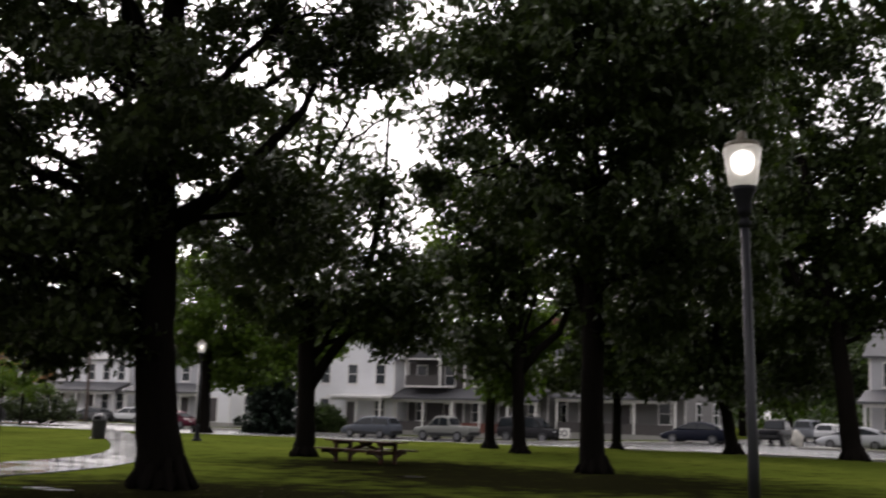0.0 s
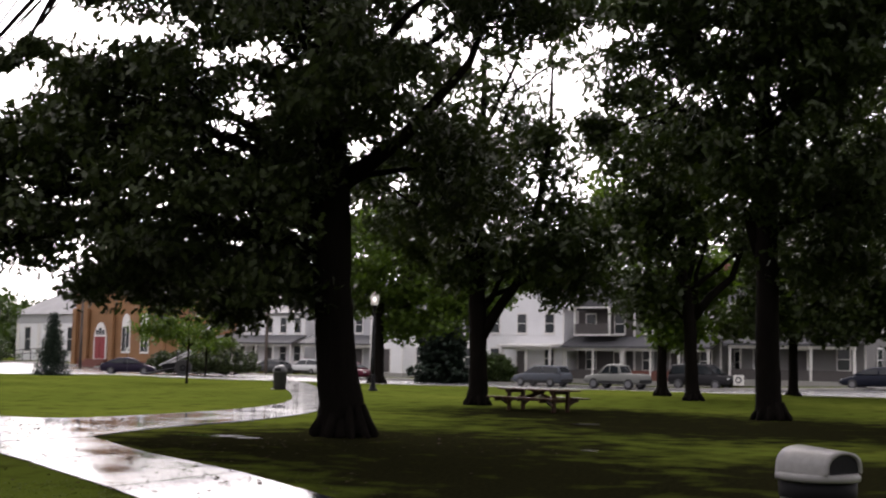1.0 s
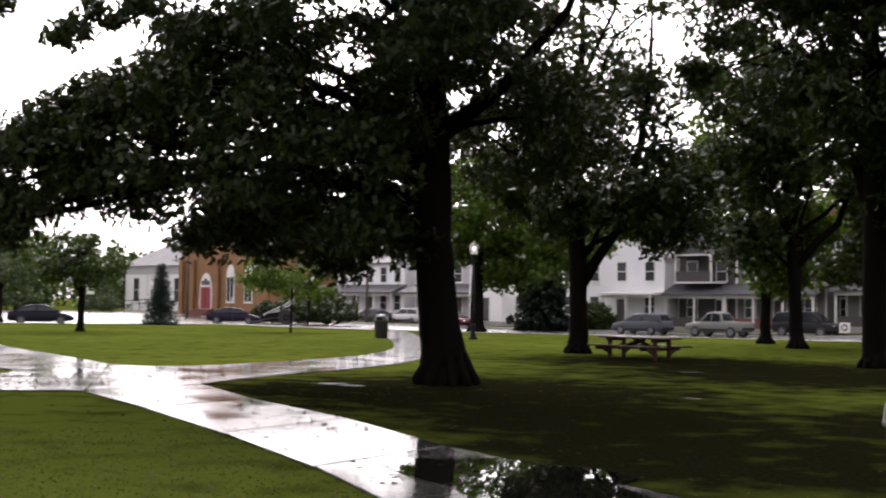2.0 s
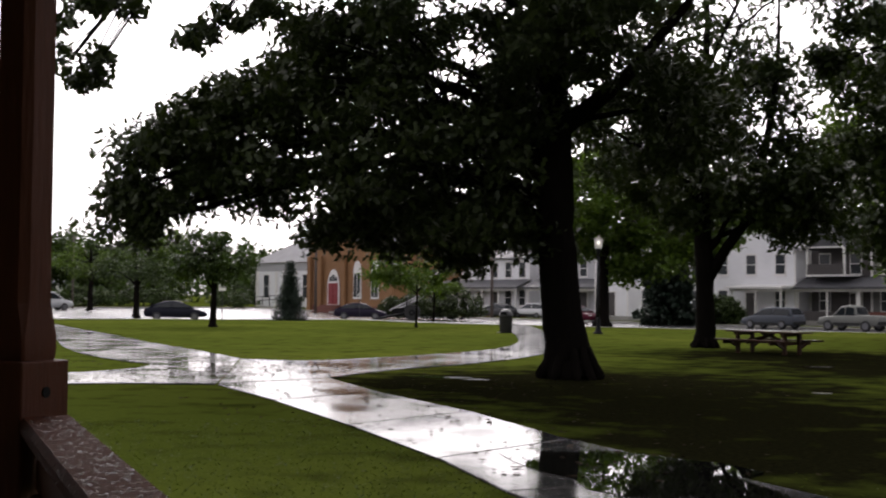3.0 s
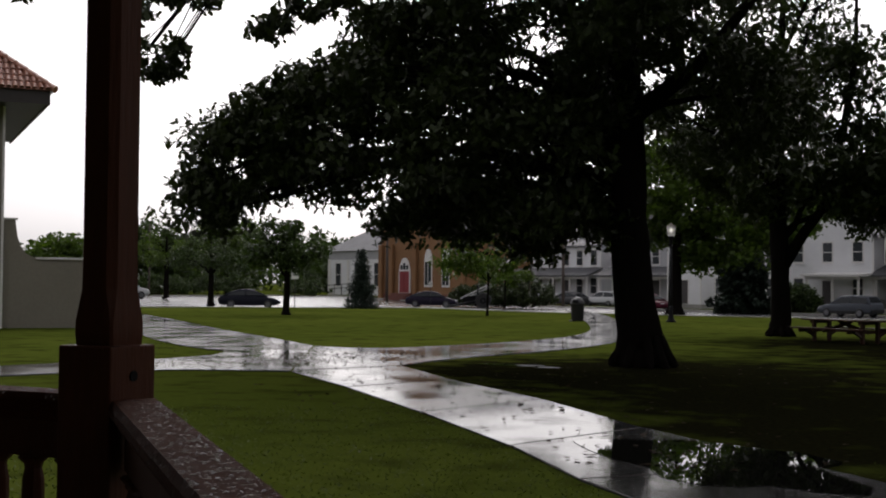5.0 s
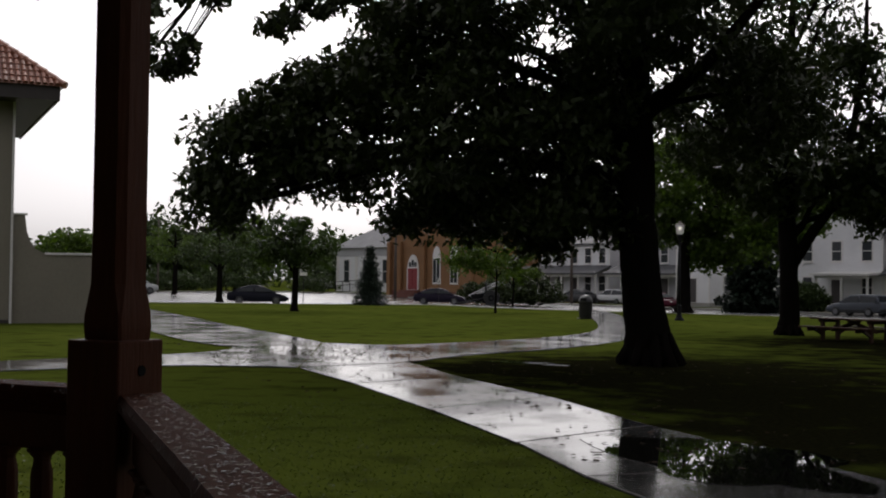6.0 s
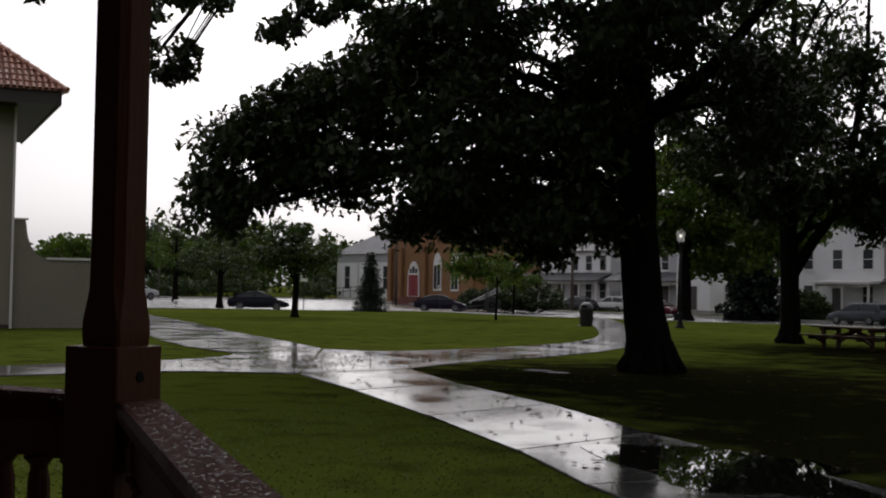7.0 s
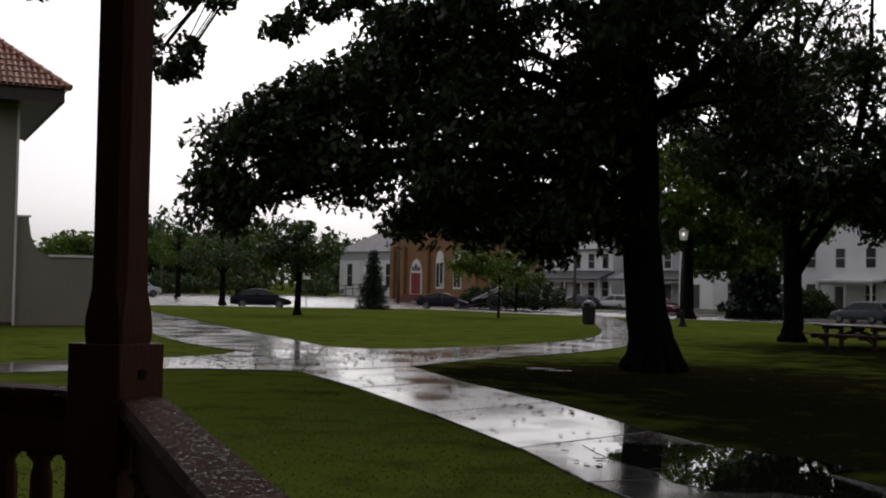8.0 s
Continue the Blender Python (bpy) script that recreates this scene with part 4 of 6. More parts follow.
def beads(parent, turn, n, top, seed):
    """Rain beads standing on the cap rail."""
    rng = random.Random(seed + 50)
    verts, faces = [], []
    for _ in range(1200):
        r = 0.0009 + 0.0030 * rng.random() ** 3
        x, y = rng.uniform(0.1, n - 0.1), rng.uniform(-0.044, 0.044)
        ex = r * rng.uniform(1.0, 1.7)
        b0 = len(verts)
        for q, h in ((1.0, 0.0), (0.8, 0.55)):
            for s in range(6):
                a = math.pi * s / 3
                verts.append(turn @ Vector((x + ex * q * math.cos(a), y + r * q * math.sin(a), top + 0.0005 + r * 0.7 * h)))
        verts.append(turn @ Vector((x, y, top + r * 0.7)))
        for s in range(6):
            s2 = (s + 1) % 6
            faces.append((b0 + s, b0 + s2, b0 + 6 + s2, b0 + 6 + s))
            faces.append((b0 + 6 + s, b0 + 6 + s2, b0 + 12, b0 + 12))
    bm = bmesh.new()
    vs = [bm.verts.new(v) for v in verts]
    for f in faces:
        bm.faces.new([vs[i] for i in dict.fromkeys(f)])
    part("rain_water", bm, M_BEAD, parent, "clear beads of rain water", True)["kind"] = "stuff"


def bandstand():
    """An eight-sided park bandstand; the walk is filmed over its rail."""
    side, deck, rail_z = 3.8, 0.40, 1.358
    ring = side / (2 * math.sin(math.pi / 8))
    first = Vector((-1.871, 2.030))
    swing = radians(0.9)
    centre = first - ring * Vector((math.cos(radians(67.5) + swing), math.sin(radians(67.5) + swing)))
    g = thing("bandstand", Matrix.Identity(4), "brown-painted wooden bandstand with posts and a wet rail", "bandstand")
    corner = [centre + ring * Vector((math.cos(a), math.sin(a))) for a in [swing + math.radians(67.5 + 45 * k) for k in range(8)]]
    deck_bm = lathe([(ring + 0.25, 0.0), (ring + 0.25, deck - 0.06), (ring + 0.3, deck - 0.06), (ring + 0.3, deck)], 8)
    bmesh.ops.transform(deck_bm, matrix=rot_z(22.5 + 0.9, (centre.x, centre.y, 0)), verts=deck_bm.verts)
    part("deck", deck_bm, M_DECK, g, "grey-brown deck boards")
    roof_bm = lathe([(ring + 0.7, 3.55), (ring + 0.7, 3.75), (ring * 0.5, 5.2), (0.25, 6.4), (0.05, 6.9)], 8)
    bmesh.ops.transform(roof_bm, matrix=rot_z(22.5 + 0.9, (centre.x, centre.y, 0)), verts=roof_bm.verts)
    part("roof", roof_bm, M_SHINGLE, g, "grey shingle roof")
    for k, c in enumerate(corner):
        bm = bmesh.new()
        w = 0.0535
        # turned-down square post with chamfered shaft and a swelling foot
        prof = [(w * 0.98, 1.47), (w * 1.03, 1.50), (w * 1.02, 1.53), (w * 0.96, 1.60), (w * 0.94, 1.70), (w * 0.94, 3.2), (w * 1.1, 3.3), (w * 1.1, 3.6)]
        loops = []
        for h, z in prof:
            ch = h * (0.10 if z < 1.56 or z > 3.25 else 0.34)
            loop = [(h, -h + ch), (h, h - ch), (h - ch, h), (-h + ch, h), (-h, h - ch), (-h, -h + ch), (-h + ch, -h), (h - ch, -h)]
            loops.append([bm.verts.new((x, y, z)) for x, y in loop])
        for a, b in zip(loops, loops[1:]):
            for q in range(8):
                bm.faces.new((a[q], a[(q + 1) % 8], b[(q + 1) % 8], b[q]))
        bm.faces.new(loops[-1])
        bmesh.ops.translate(bm, vec=(c.x + 0.0025, c.y + 0.0025, 0), verts=bm.verts)
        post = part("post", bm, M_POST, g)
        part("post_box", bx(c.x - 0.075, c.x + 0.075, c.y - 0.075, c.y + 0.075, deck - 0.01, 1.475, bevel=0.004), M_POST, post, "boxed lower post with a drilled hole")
        if k == 0:
            hole = lathe([(0.012, 0.0), (0.012, 0.004)], 12)
            bmesh.ops.transform(hole, matrix=Matrix.Translation((c.x + 0.0745, c.y + 0.0, 1.407)) @ pose(0, 0, 0, 0, 90, 0), verts=hole.verts)
            part("bolt_hole", hole, M_BIN_DARK, post)
    for k in range(8):
        a, b = corner[k], corner[(k + 1) % 8]
        if k == 4:
            continue
        d = (b - a)
        n = d.length
        turn = Matrix.Translation((a.x, a.y, 0)) @ Matrix.Rotation(math.atan2(d.y, d.x), 4, "Z") @ Matrix.Translation((0, -0.052, 0))
        # moulded cap rail: flat wet top, stepped edge
        half = [(0.052, 1.0), (0.060, 0.986), (0.060, 0.970), (0.052, 0.964), (0.046, 0.958), (0.040, 0.945), (0.034, 0.938)]
        out = [(y * 0.92, rail_z + (z - 1.0) * 1.1) for y, z in half]
        loop = out + [(-y, z) for y, z in reversed(out)]
        bm = bmesh.new()
        prism(bm, loop, 0.07, n - 0.07)
        bmesh.ops.transform(bm, matrix=turn @ Matrix.Rotation(-math.pi / 2, 4, "Z") @ Matrix.Diagonal((1, 1, 1, 1)), verts=bm.verts)
        part("hand_rail", bm, M_RAIL, g, "wet brown cap rail")
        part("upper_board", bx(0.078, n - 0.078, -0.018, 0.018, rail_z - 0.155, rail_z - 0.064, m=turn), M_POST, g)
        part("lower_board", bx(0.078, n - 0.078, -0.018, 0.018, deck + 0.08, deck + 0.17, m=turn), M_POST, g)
        count = int((n - 0.2) / 0.112)
        if k in (0, 7):
            beads(g, turn, n, rail_z, k)
        if k in (0, 7):
            bal = None
            for j in range(count):
                x = 0.15 + j * 0.112
                at = turn @ Matrix.Translation((x, 0, 0))
                if bal is None:
                    lo, hi = deck + 0.17, rail_z - 0.155
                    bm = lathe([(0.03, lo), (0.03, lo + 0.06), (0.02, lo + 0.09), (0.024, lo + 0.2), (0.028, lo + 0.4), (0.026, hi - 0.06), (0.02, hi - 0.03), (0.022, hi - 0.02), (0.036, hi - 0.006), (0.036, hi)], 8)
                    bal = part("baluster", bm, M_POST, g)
                    bal.matrix_local = at
                else:
                    o = new("baluster", bal.data)
                    o.parent, o.matrix_local = g, at
    return g


bandstand()


# ---------------------------------------------------------------- lamps, bins, table
def street_lamp(at, label, neck=3.93, bulb=1.0):
    x, y = at
    t = thing("street_lamp", Matrix.Translation((x, y, lie(x, y))), label, "lamp post", "park lamps")
    part("base", lathe([(0.22, 0), (0.22, 0.05), (0.16, 0.09), (0.12, 0.22), (0.09, 0.34), (0.08, 0.62), (0.068, 0.72)], 16), M_BLACK_METAL, t, "fluted black cast base", True)
    part("pole", lathe([(0.06, 0.70), (0.058, 1.2), (0.046, neck - 0.42)], 14), M_POLE_METAL if y < 20 else M_BLACK_METAL, t, "", True)
    part("collar", lathe([(0.047, neck - 0.43), (0.07, neck - 0.42), (0.07, neck - 0.37), (0.05, neck - 0.35), (0.05, neck - 0.31), (0.075, neck - 0.3), (0.078, neck - 0.24), (0.085, neck - 0.12), (0.125, neck - 0.05), (0.13, neck)], 16), M_BLACK_METAL, t, "", True)
    globe = part("globe", lathe([(0.125, neck + 0.0), (0.150, neck + 0.03), (0.168, neck + 0.14), (0.188, neck + 0.30), (0.203, neck + 0.37), (0.196, neck + 0.40), (0.175, neck + 0.42)], 20), M_GLOBE, t, "frosted acorn glass globe", True)
    globe.visible_shadow = False
    part("bulb", lathe([(r * bulb, neck + 0.27 + h * bulb) for r, h in ((0.03, -0.14), (0.08, -0.11), (0.115, -0.05), (0.12, 0), (0.11, 0.05), (0.07, 0.095), (0.03, 0.11))], 24), M_BULB, t, "glowing lamp", True)
    part("cap", lathe([(0.175, neck + 0.42), (0.185, neck + 0.435), (0.165, neck + 0.465), (0.09, neck + 0.485), (0.05, neck + 0.50), (0.055, neck + 0.54), (0.045, neck + 0.575), (0.02, neck + 0.59)], 16), M_CAP, t, "grey-brown metal cap", True)
    return t


near_lamp = street_lamp((2.26, 12.94), "lit park lamp with an acorn globe on a wet pole", 4.03)
near_lamp.matrix_world = pose(2.26, 12.94, 0, 0, -1.9, 0)
street_lamp((-14.3, 52.0), "lit park lamp with an acorn globe near the street", 3.75, 0.55)


def litter_bin_near():
    """A square-shouldered bin with a hooded lid, open at the side."""
    x, y = 0.80, 9.99
    t = thing("litter_bin", pose(x, y, 0.0, 0, 0, -128), "pale grey plastic litter bin with a hooded lid", "litter bin")
    part("body", lathe([(0.235, 0.0), (0.245, 0.02), (0.27, 0.35), (0.285, 0.70), (0.285, 0.72)], 24), M_BIN, t, "", True)
    part("liner", lathe([(0.287, 0.60), (0.291, 0.61), (0.293, 0.725), (0.28, 0.73)], 24), M_BIN_DARK, t, "black bag folded over the rim", True)
    part("lid_rim", lathe([(0.30, 0.73), (0.318, 0.735), (0.318, 0.775), (0.30, 0.79)], 24), M_BIN, t, "", True)
    bm = bmesh.new()
    n = 14
    prof = [(0.250 * math.cos(math.pi * k / n), 0.785 + 0.205 * math.sin(math.pi * k / n) ** 0.6) for k in range(n + 1)]
    outer = [[bm.verts.new((px * (1.0 if abs(yy) < 0.2 else 0.96), yy, 0.785 + (pz - 0.785) * (1.0 - 0.35 * (yy + 0.21)) - (0.0 if yy > -0.2 or pz < 0.8 else 0.012))) for px, pz in prof] for yy in (-0.215, -0.18, 0.0, 0.2, 0.24)]
    for a, b in zip(outer, outer[1:]):
        for k in range(n):
            bm.faces.new((a[k], a[k + 1], b[k + 1], b[k]))
    bm.faces.new(outer[0])
    inner = [bm.verts.new((px * 0.84, 0.235, 0.79 + (pz - 0.785) * 0.70)) for px, pz in prof]
    for k in range(n):
        bm.faces.new((outer[-1][k], outer[-1][k + 1], inner[k + 1], inner[k]))
    deep = [bm.verts.new((px * 0.80, -0.15, 0.79 + (pz - 0.785) * 0.68)) for px, pz in prof]
    for k in range(n):
        bm.faces.new((inner[k], inner[k + 1], deep[k + 1], deep[k]))
    hood = part("hood", bm, M_BIN, t, "rounded hood", True)
    back = bmesh.new()
    vs = [back.verts.new((px * 0.835, 0.222, 0.79 + (pz - 0.785) * 0.69)) for px, pz in prof]
    back.faces.new(vs)
    r = bmesh.ops.extrude_face_region(back, geom=back.faces[:])
    bmesh.ops.translate(back, vec=(0, -0.02, 0), verts=[v for v in r["geom"] if isinstance(v, bmesh.types.BMVert)])
    part("flap", back, M_BIN_DARK, hood, "dark opening flap")
    return t


litter_bin_near()


def litter_bin_far():
    x, y = -18.1, 50.6
    t = thing("litter_bin", Matrix.Translation((x, y, lie(x, y))), "dark pebbled litter bin with a dome lid on the lawn", "litter bin")
    part("body", lathe([(0.26, 0), (0.27, 0.03), (0.29, 0.4), (0.30, 0.72), (0.30, 0.75)], 18), M_BIN_FAR, t, "", True)
    part("lid", lathe([(0.315, 0.74), (0.32, 0.78), (0.28, 0.90), (0.2, 1.0), (0.08, 1.05), (0.02, 1.06)], 18), M_BIN_LID, t, "grey dome lid", True)
    part("opening", bx(-0.13, 0.13, -0.31, -0.2, 0.80, 0.93, bevel=0.01), M_BIN_DARK, t)
    part("foot", bx(-0.33, -0.1, -0.2, 0.2, 0.0, 0.05, bevel=0.01), M_KERB, t, "pale concrete foot")
    return t


litter_bin_far()


def picnic_table():
    x, y = -4.95, 36.7
    t = thing("picnic_table", pose(x, y, 0.0, 0, 0, -36), "wet brown wooden picnic table with fixed benches", "picnic table")
    for k in range(5):
        part("top_plank", bx(-1.36, 1.36, -0.40 + k * 0.16, -0.40 + k * 0.16 + 0.15, 0.62, 0.665, bevel=0.008), M_TABLE, t, "wet plank")
    for s in (-1, 1):
        for k in range(2):
            y0 = s * 0.70 + k * 0.15 - 0.15
            part("seat_plank", bx(-1.36, 1.36, y0, y0 + 0.14, 0.38, 0.425, bevel=0.008), M_TABLE, t)
    for xx in (-0.92, 0.92):
        for s in (-1, 1):
            part("leg", bx(xx - 0.05, xx + 0.05, s * 0.30 - 0.05, s * 0.30 + 0.05, 0.0, 0.62, bevel=0.008), M_TABLE, t)
            strut = bmesh.new()
            tube(strut, [(xx, s * 0.32, 0.18), (xx, s * 0.62, 0.33)], [0.045, 0.045], 4)
            part("bench_strut", strut, M_TABLE, t)
        part("seat_beam", bx(xx - 0.095, xx - 0.052, -0.84, 0.84, 0.28, 0.38, bevel=0.006), M_TABLE, t)
        part("top_beam", bx(xx - 0.095, xx - 0.052, -0.38, 0.38, 0.53, 0.62, bevel=0.006), M_TABLE, t)
        bm = bmesh.new()
        tube(bm, [(xx - math.copysign(0.06, xx), 0, 0.30), (-xx * 0.25, 0, 0.60)], [0.055, 0.055], 4)
        part("brace", bm, M_TABLE, t)
    part("stretcher", bx(-0.86, 0.86, -0.03, 0.03, 0.30, 0.37, bevel=0.006), M_TABLE, t)
    return t


picnic_table()


# ---------------------------------------------------------------- cars
def car(at, turn, kind, colour, label, roof=None):
    """Lofted body, glazed cabin and four wheels; the nose points along +x before the turn."""
    x, y = at
    m = pose(x, y, lie(x, y) - 0.118, 0, 0, turn)
    t = thing("parked_car", m, label, "car", "parked cars")
    shapes = {
        "sedan": (4.6, 0.88, [(-2.3, .42, .78), (-2.2, .3, .95), (-1.5, .24, 1.0), (-1.1, .24, .98), (0.0, .22, .94), (0.95, .24, .92), (1.6, .24, .84), (2.15, .28, .68), (2.3, .40, .56)], [(-1.95, .99), (-1.35, 1.27), (-0.7, 1.43), (-0.1, 1.46), (0.4, 1.38), (1.4, .93)], 1.38, .32),
        "wagon": (4.5, 0.88, [(-2.25, .42, .9), (-2.18, .3, 1.0), (-1.5, .26, 1.03), (0.0, .24, .99), (0.95, .26, .96), (1.6, .26, .9), (2.1, .3, .74), (2.25, .42, .6)], [(-2.14, 1.02), (-1.85, 1.48), (-0.6, 1.55), (0.35, 1.50), (1.2, .97)], 1.35, .33),
        "suv": (4.6, 0.92, [(-2.3, .55, .95), (-2.22, .4, 1.08), (-1.5, .38, 1.1), (0.0, .36, 1.08), (0.95, .36, 1.06), (1.7, .38, 1.0), (2.2, .42, .9), (2.3, .52, .75)], [(-0.75, 1.10), (-0.5, 1.66), (0.1, 1.74), (0.55, 1.68), (1.15, 1.06)], 1.42, .38),
        "van": (4.7, 0.95, [(-2.35, .5, 1.0), (-2.28, .35, 1.1), (-1.5, .32, 1.12), (0.0, .32, 1.1), (1.0, .32, 1.08), (1.8, .34, 1.02), (2.25, .38, .9), (2.35, .5, .7)], [(-2.28, 1.12), (-2.1, 1.72), (-0.6, 1.82), (0.6, 1.76), (1.45, 1.08)], 1.45, .36),
    }
    length, hw, low, cab, wx, wr = shapes[kind]
    pm = paint(kind + "_paint", colour)

    def loft(sections, cap=True):
        bm = bmesh.new()
        loops = [[bm.verts.new(p) for p in s] for s in sections]
        n = len(loops[0])
        for a, b in zip(loops, loops[1:]):
            for k in range(n):
                bm.faces.new((a[k], a[(k + 1) % n], b[(k + 1) % n], b[k]))
        bm.faces.new(loops[0][::-1])
        bm.faces.new(loops[-1])
        return bm

    secs = []
    for px, zb, zt in low:
        f = 1 - 0.16 * (abs(px) / (length / 2)) ** 4
        w = hw * f
        secs.append([(px, -w * .9, zb), (px, -w, zb + .12), (px, -w * .99, (zb + zt) / 2 + .05), (px, -w * .94, zt - .05), (px, -w * .84, zt), (px, w * .84, zt), (px, w * .94, zt - .05), (px, w * .99, (zb + zt) / 2 + .05), (px, w, zb + .12), (px, w * .9, zb)])
    body = part("body", loft(secs), pm, t, "", True)
    cabin = []
    for px, z in cab:
        wtop = hw * (.84 if z < 1.2 else .68)
        cabin.append([(px, -hw * .86, min(z, low[3][2]) - .04), (px, -wtop, z), (px, -wtop * .8, z + (.03 if z > 1.2 else .005)), (px, wtop * .8, z + (.03 if z > 1.2 else .005)), (px, wtop, z), (px, hw * .86, min(z, low[3][2]) - .04)])
    part("cabin", loft(cabin), pm, t, "", True)

    belt = low[3][2] - .01
    tops = [p for p in cab if p[1] > belt + .2]
    for s in (-1, 1):
        pts = [(cab[0][0] + .22, belt + .03), (tops[0][0] + .06, tops[0][1] - .09)] + [(p[0], p[1] - .08) for p in tops[1:-1]] + [(tops[-1][0] - .02, tops[-1][1] - .09), (cab[-1][0] - .24, belt + .03)]
        mid = (pts[0][0] + pts[-1][0]) / 2
        for lo, hi, nm in ((-9, mid - .05, "rear_side_window"), (mid + .05, 9, "front_side_window")):
            poly = []
            for a, b in zip(pts, pts[1:] + pts[:1]):
                ina, inb = lo <= a[0] <= hi, lo <= b[0] <= hi
                if ina:
                    poly.append(a)
                if ina != inb:
                    e = lo if (a[0] < lo or b[0] < lo) else hi
                    f = (e - a[0]) / (b[0] - a[0])
                    poly.append((e, a[1] + (b[1] - a[1]) * f))
            if len(poly) < 3:
                continue
            bm = bmesh.new()
            zt = max(p[1] for p in tops)
            inn, outt = [], []
            for px, z in poly:
                k = (z - belt) / max(zt - belt, .01)
                w = hw * (.86 * (1 - k) + .68 * k) + .012
                outt.append(bm.verts.new((px, s * w, z)))
                inn.append(bm.verts.new((px, s * (w - .03), z)))
            bm.faces.new(outt)
            bm.faces.new(inn[::-1])
            for k in range(len(poly)):
                q = (k + 1) % len(poly)
                bm.faces.new((outt[k], outt[q], inn[q], inn[k]))
            part(nm, bm, M_GLASS, t)
    for (x0, z0), (x1, z1), nm in ((cab[-1], cab[-2], "windscreen"), (cab[0], cab[1], "rear_window")):
        d = Vector((x1 - x0, 0, z1 - z0))
        nrm = Vector((-d.z, 0, d.x)).normalized()
        nrm = nrm if nrm.z > 0 else -nrm
        bm = bmesh.new()
        q = []
        for f, w in ((.1, .72), (.92, .58)):
            for s in (-1, 1):
                c = Vector((x0, s * hw * w, z0)) + d * f
                q.append((bm.verts.new(c + nrm * .022), bm.verts.new(c - nrm * .02)))
        o = [q[0], q[1], q[3], q[2]]
        bm.faces.new([v[0] for v in o])
        bm.faces.new([v[1] for v in o][::-1])
        for k in range(4):
            bm.faces.new((o[k][0], o[(k + 1) % 4][0], o[(k + 1) % 4][1], o[k][1]))
        part(nm, bm, M_GLASS, t)
    for sx in (-wx, wx):
        for s in (-1, 1):
            wheel = part("wheel", lathe([(wr * .62, -.1), (wr * .96, -.1), (wr, -.07), (wr, .07), (wr * .96, .1), (wr * .62, .1)], 20), M_TYRE, t, "", True)
            wheel.matrix_local = Matrix.Translation((sx, s * (hw - .09), wr)) @ pose(0, 0, 0, 90, 0, 0)
            part("rim", lathe([(wr * .62, -.108), (wr * .5, -.112), (wr * .2, -.1), (wr * .2, .1), (wr * .5, .112), (wr * .62, .108)], 10), M_RIM, wheel)
    for s in (-1, 1):
        part("headlight", bx(length / 2 - .22, length / 2 - .05, s * hw * .62 - .15, s * hw * .62 + .15, low[-2][2] - .16, low[-2][2] - .02, bevel=.02), M_LAMP_CLEAR, t)
        part("tail_light", bx(-length / 2 + .02, -length / 2 + .12, s * hw * .66 - .12, s * hw * .66 + .12, low[0][2] - .14, low[0][2] + .02, bevel=.015), M_LAMP_RED, t)
    if kind in ("suv", "wagon"):
        for s in (-1, 1):
            part("sill_cladding", bx(-wx + wr + .02, wx - wr - .02, s * (hw - .02) - .02, s * (hw - .02) + .035, low[3][1] + .02, low[3][1] + .24, bevel=.015), M_TYRE, t, "dark lower cladding")
        part("rear_bumper", bx(-length / 2 - .05, -length / 2 + .12, -hw * .84, hw * .84, low[0][1] - .06, low[0][1] + .16, bevel=.03), M_TYRE, t)
    part("bumper", bx(length / 2 - .12, length / 2 + .04, -hw * .82, hw * .82, low[-1][1] - .02, low[-1][1] + .14, bevel=.03), pm if kind != "suv" else M_BLACK_METAL, t)
    return t


A = STREET_TURN  # cars stand along the far street
car((-11.9, 90.6), A + 180, "wagon", (0.10, 0.11, 0.13), "blue-grey estate car parked at the kerb")
car((-6.1, 87.2), A + 180, "suv", (0.20, 0.205, 0.19), "silver pick-up style off-road car parked at the kerb")
car((10.9, 83.4), A + 180, "sedan", (0.010, 0.012, 0.022), "dark blue saloon parked on the wet street")
car((20.4, 80.1), A + 180, "sedan", (0.42, 0.43, 0.45), "silver saloon parked on the wet street")
car((-53.9, 76.9), 35, "sedan", (0.012, 0.013, 0.02), "black saloon parked beside the lawn")
car((-48.6, 97.4), 20, "sedan", (0.02, 0.016, 0.03), "dark saloon with a wet pale roof at the corner")
car((-29.4, 99.8), A, "sedan", (0.075, 0.010, 0.022), "maroon saloon parked by the row houses")
car((-37.6, 113.0), A + 180, "wagon", (0.60, 0.60, 0.61), "white estate car parked by the row houses")
car((-41.5, 113.6), A + 180, "sedan", (0.06, 0.06, 0.065), "dark grey saloon parked by the row houses")
car((-0.2, 88.4), A, "van", (0.02, 0.02, 0.022), "black van parked in a drive")
car((16.9, 87.4), A + 90, "suv", (0.012, 0.012, 0.014), "black off-road car facing the side street")
car((23.4, 106.5), A + 90, "van", (0.20, 0.21, 0.23), "grey van parked up the side street")
car((22.9, 97.0), A + 90, "wagon", (0.60, 0.61, 0.62), "white car parked at the side street's mouth")
car((-79.3, 92.2), 60, "van", (0.55, 0.56, 0.57), "white van parked across the road")


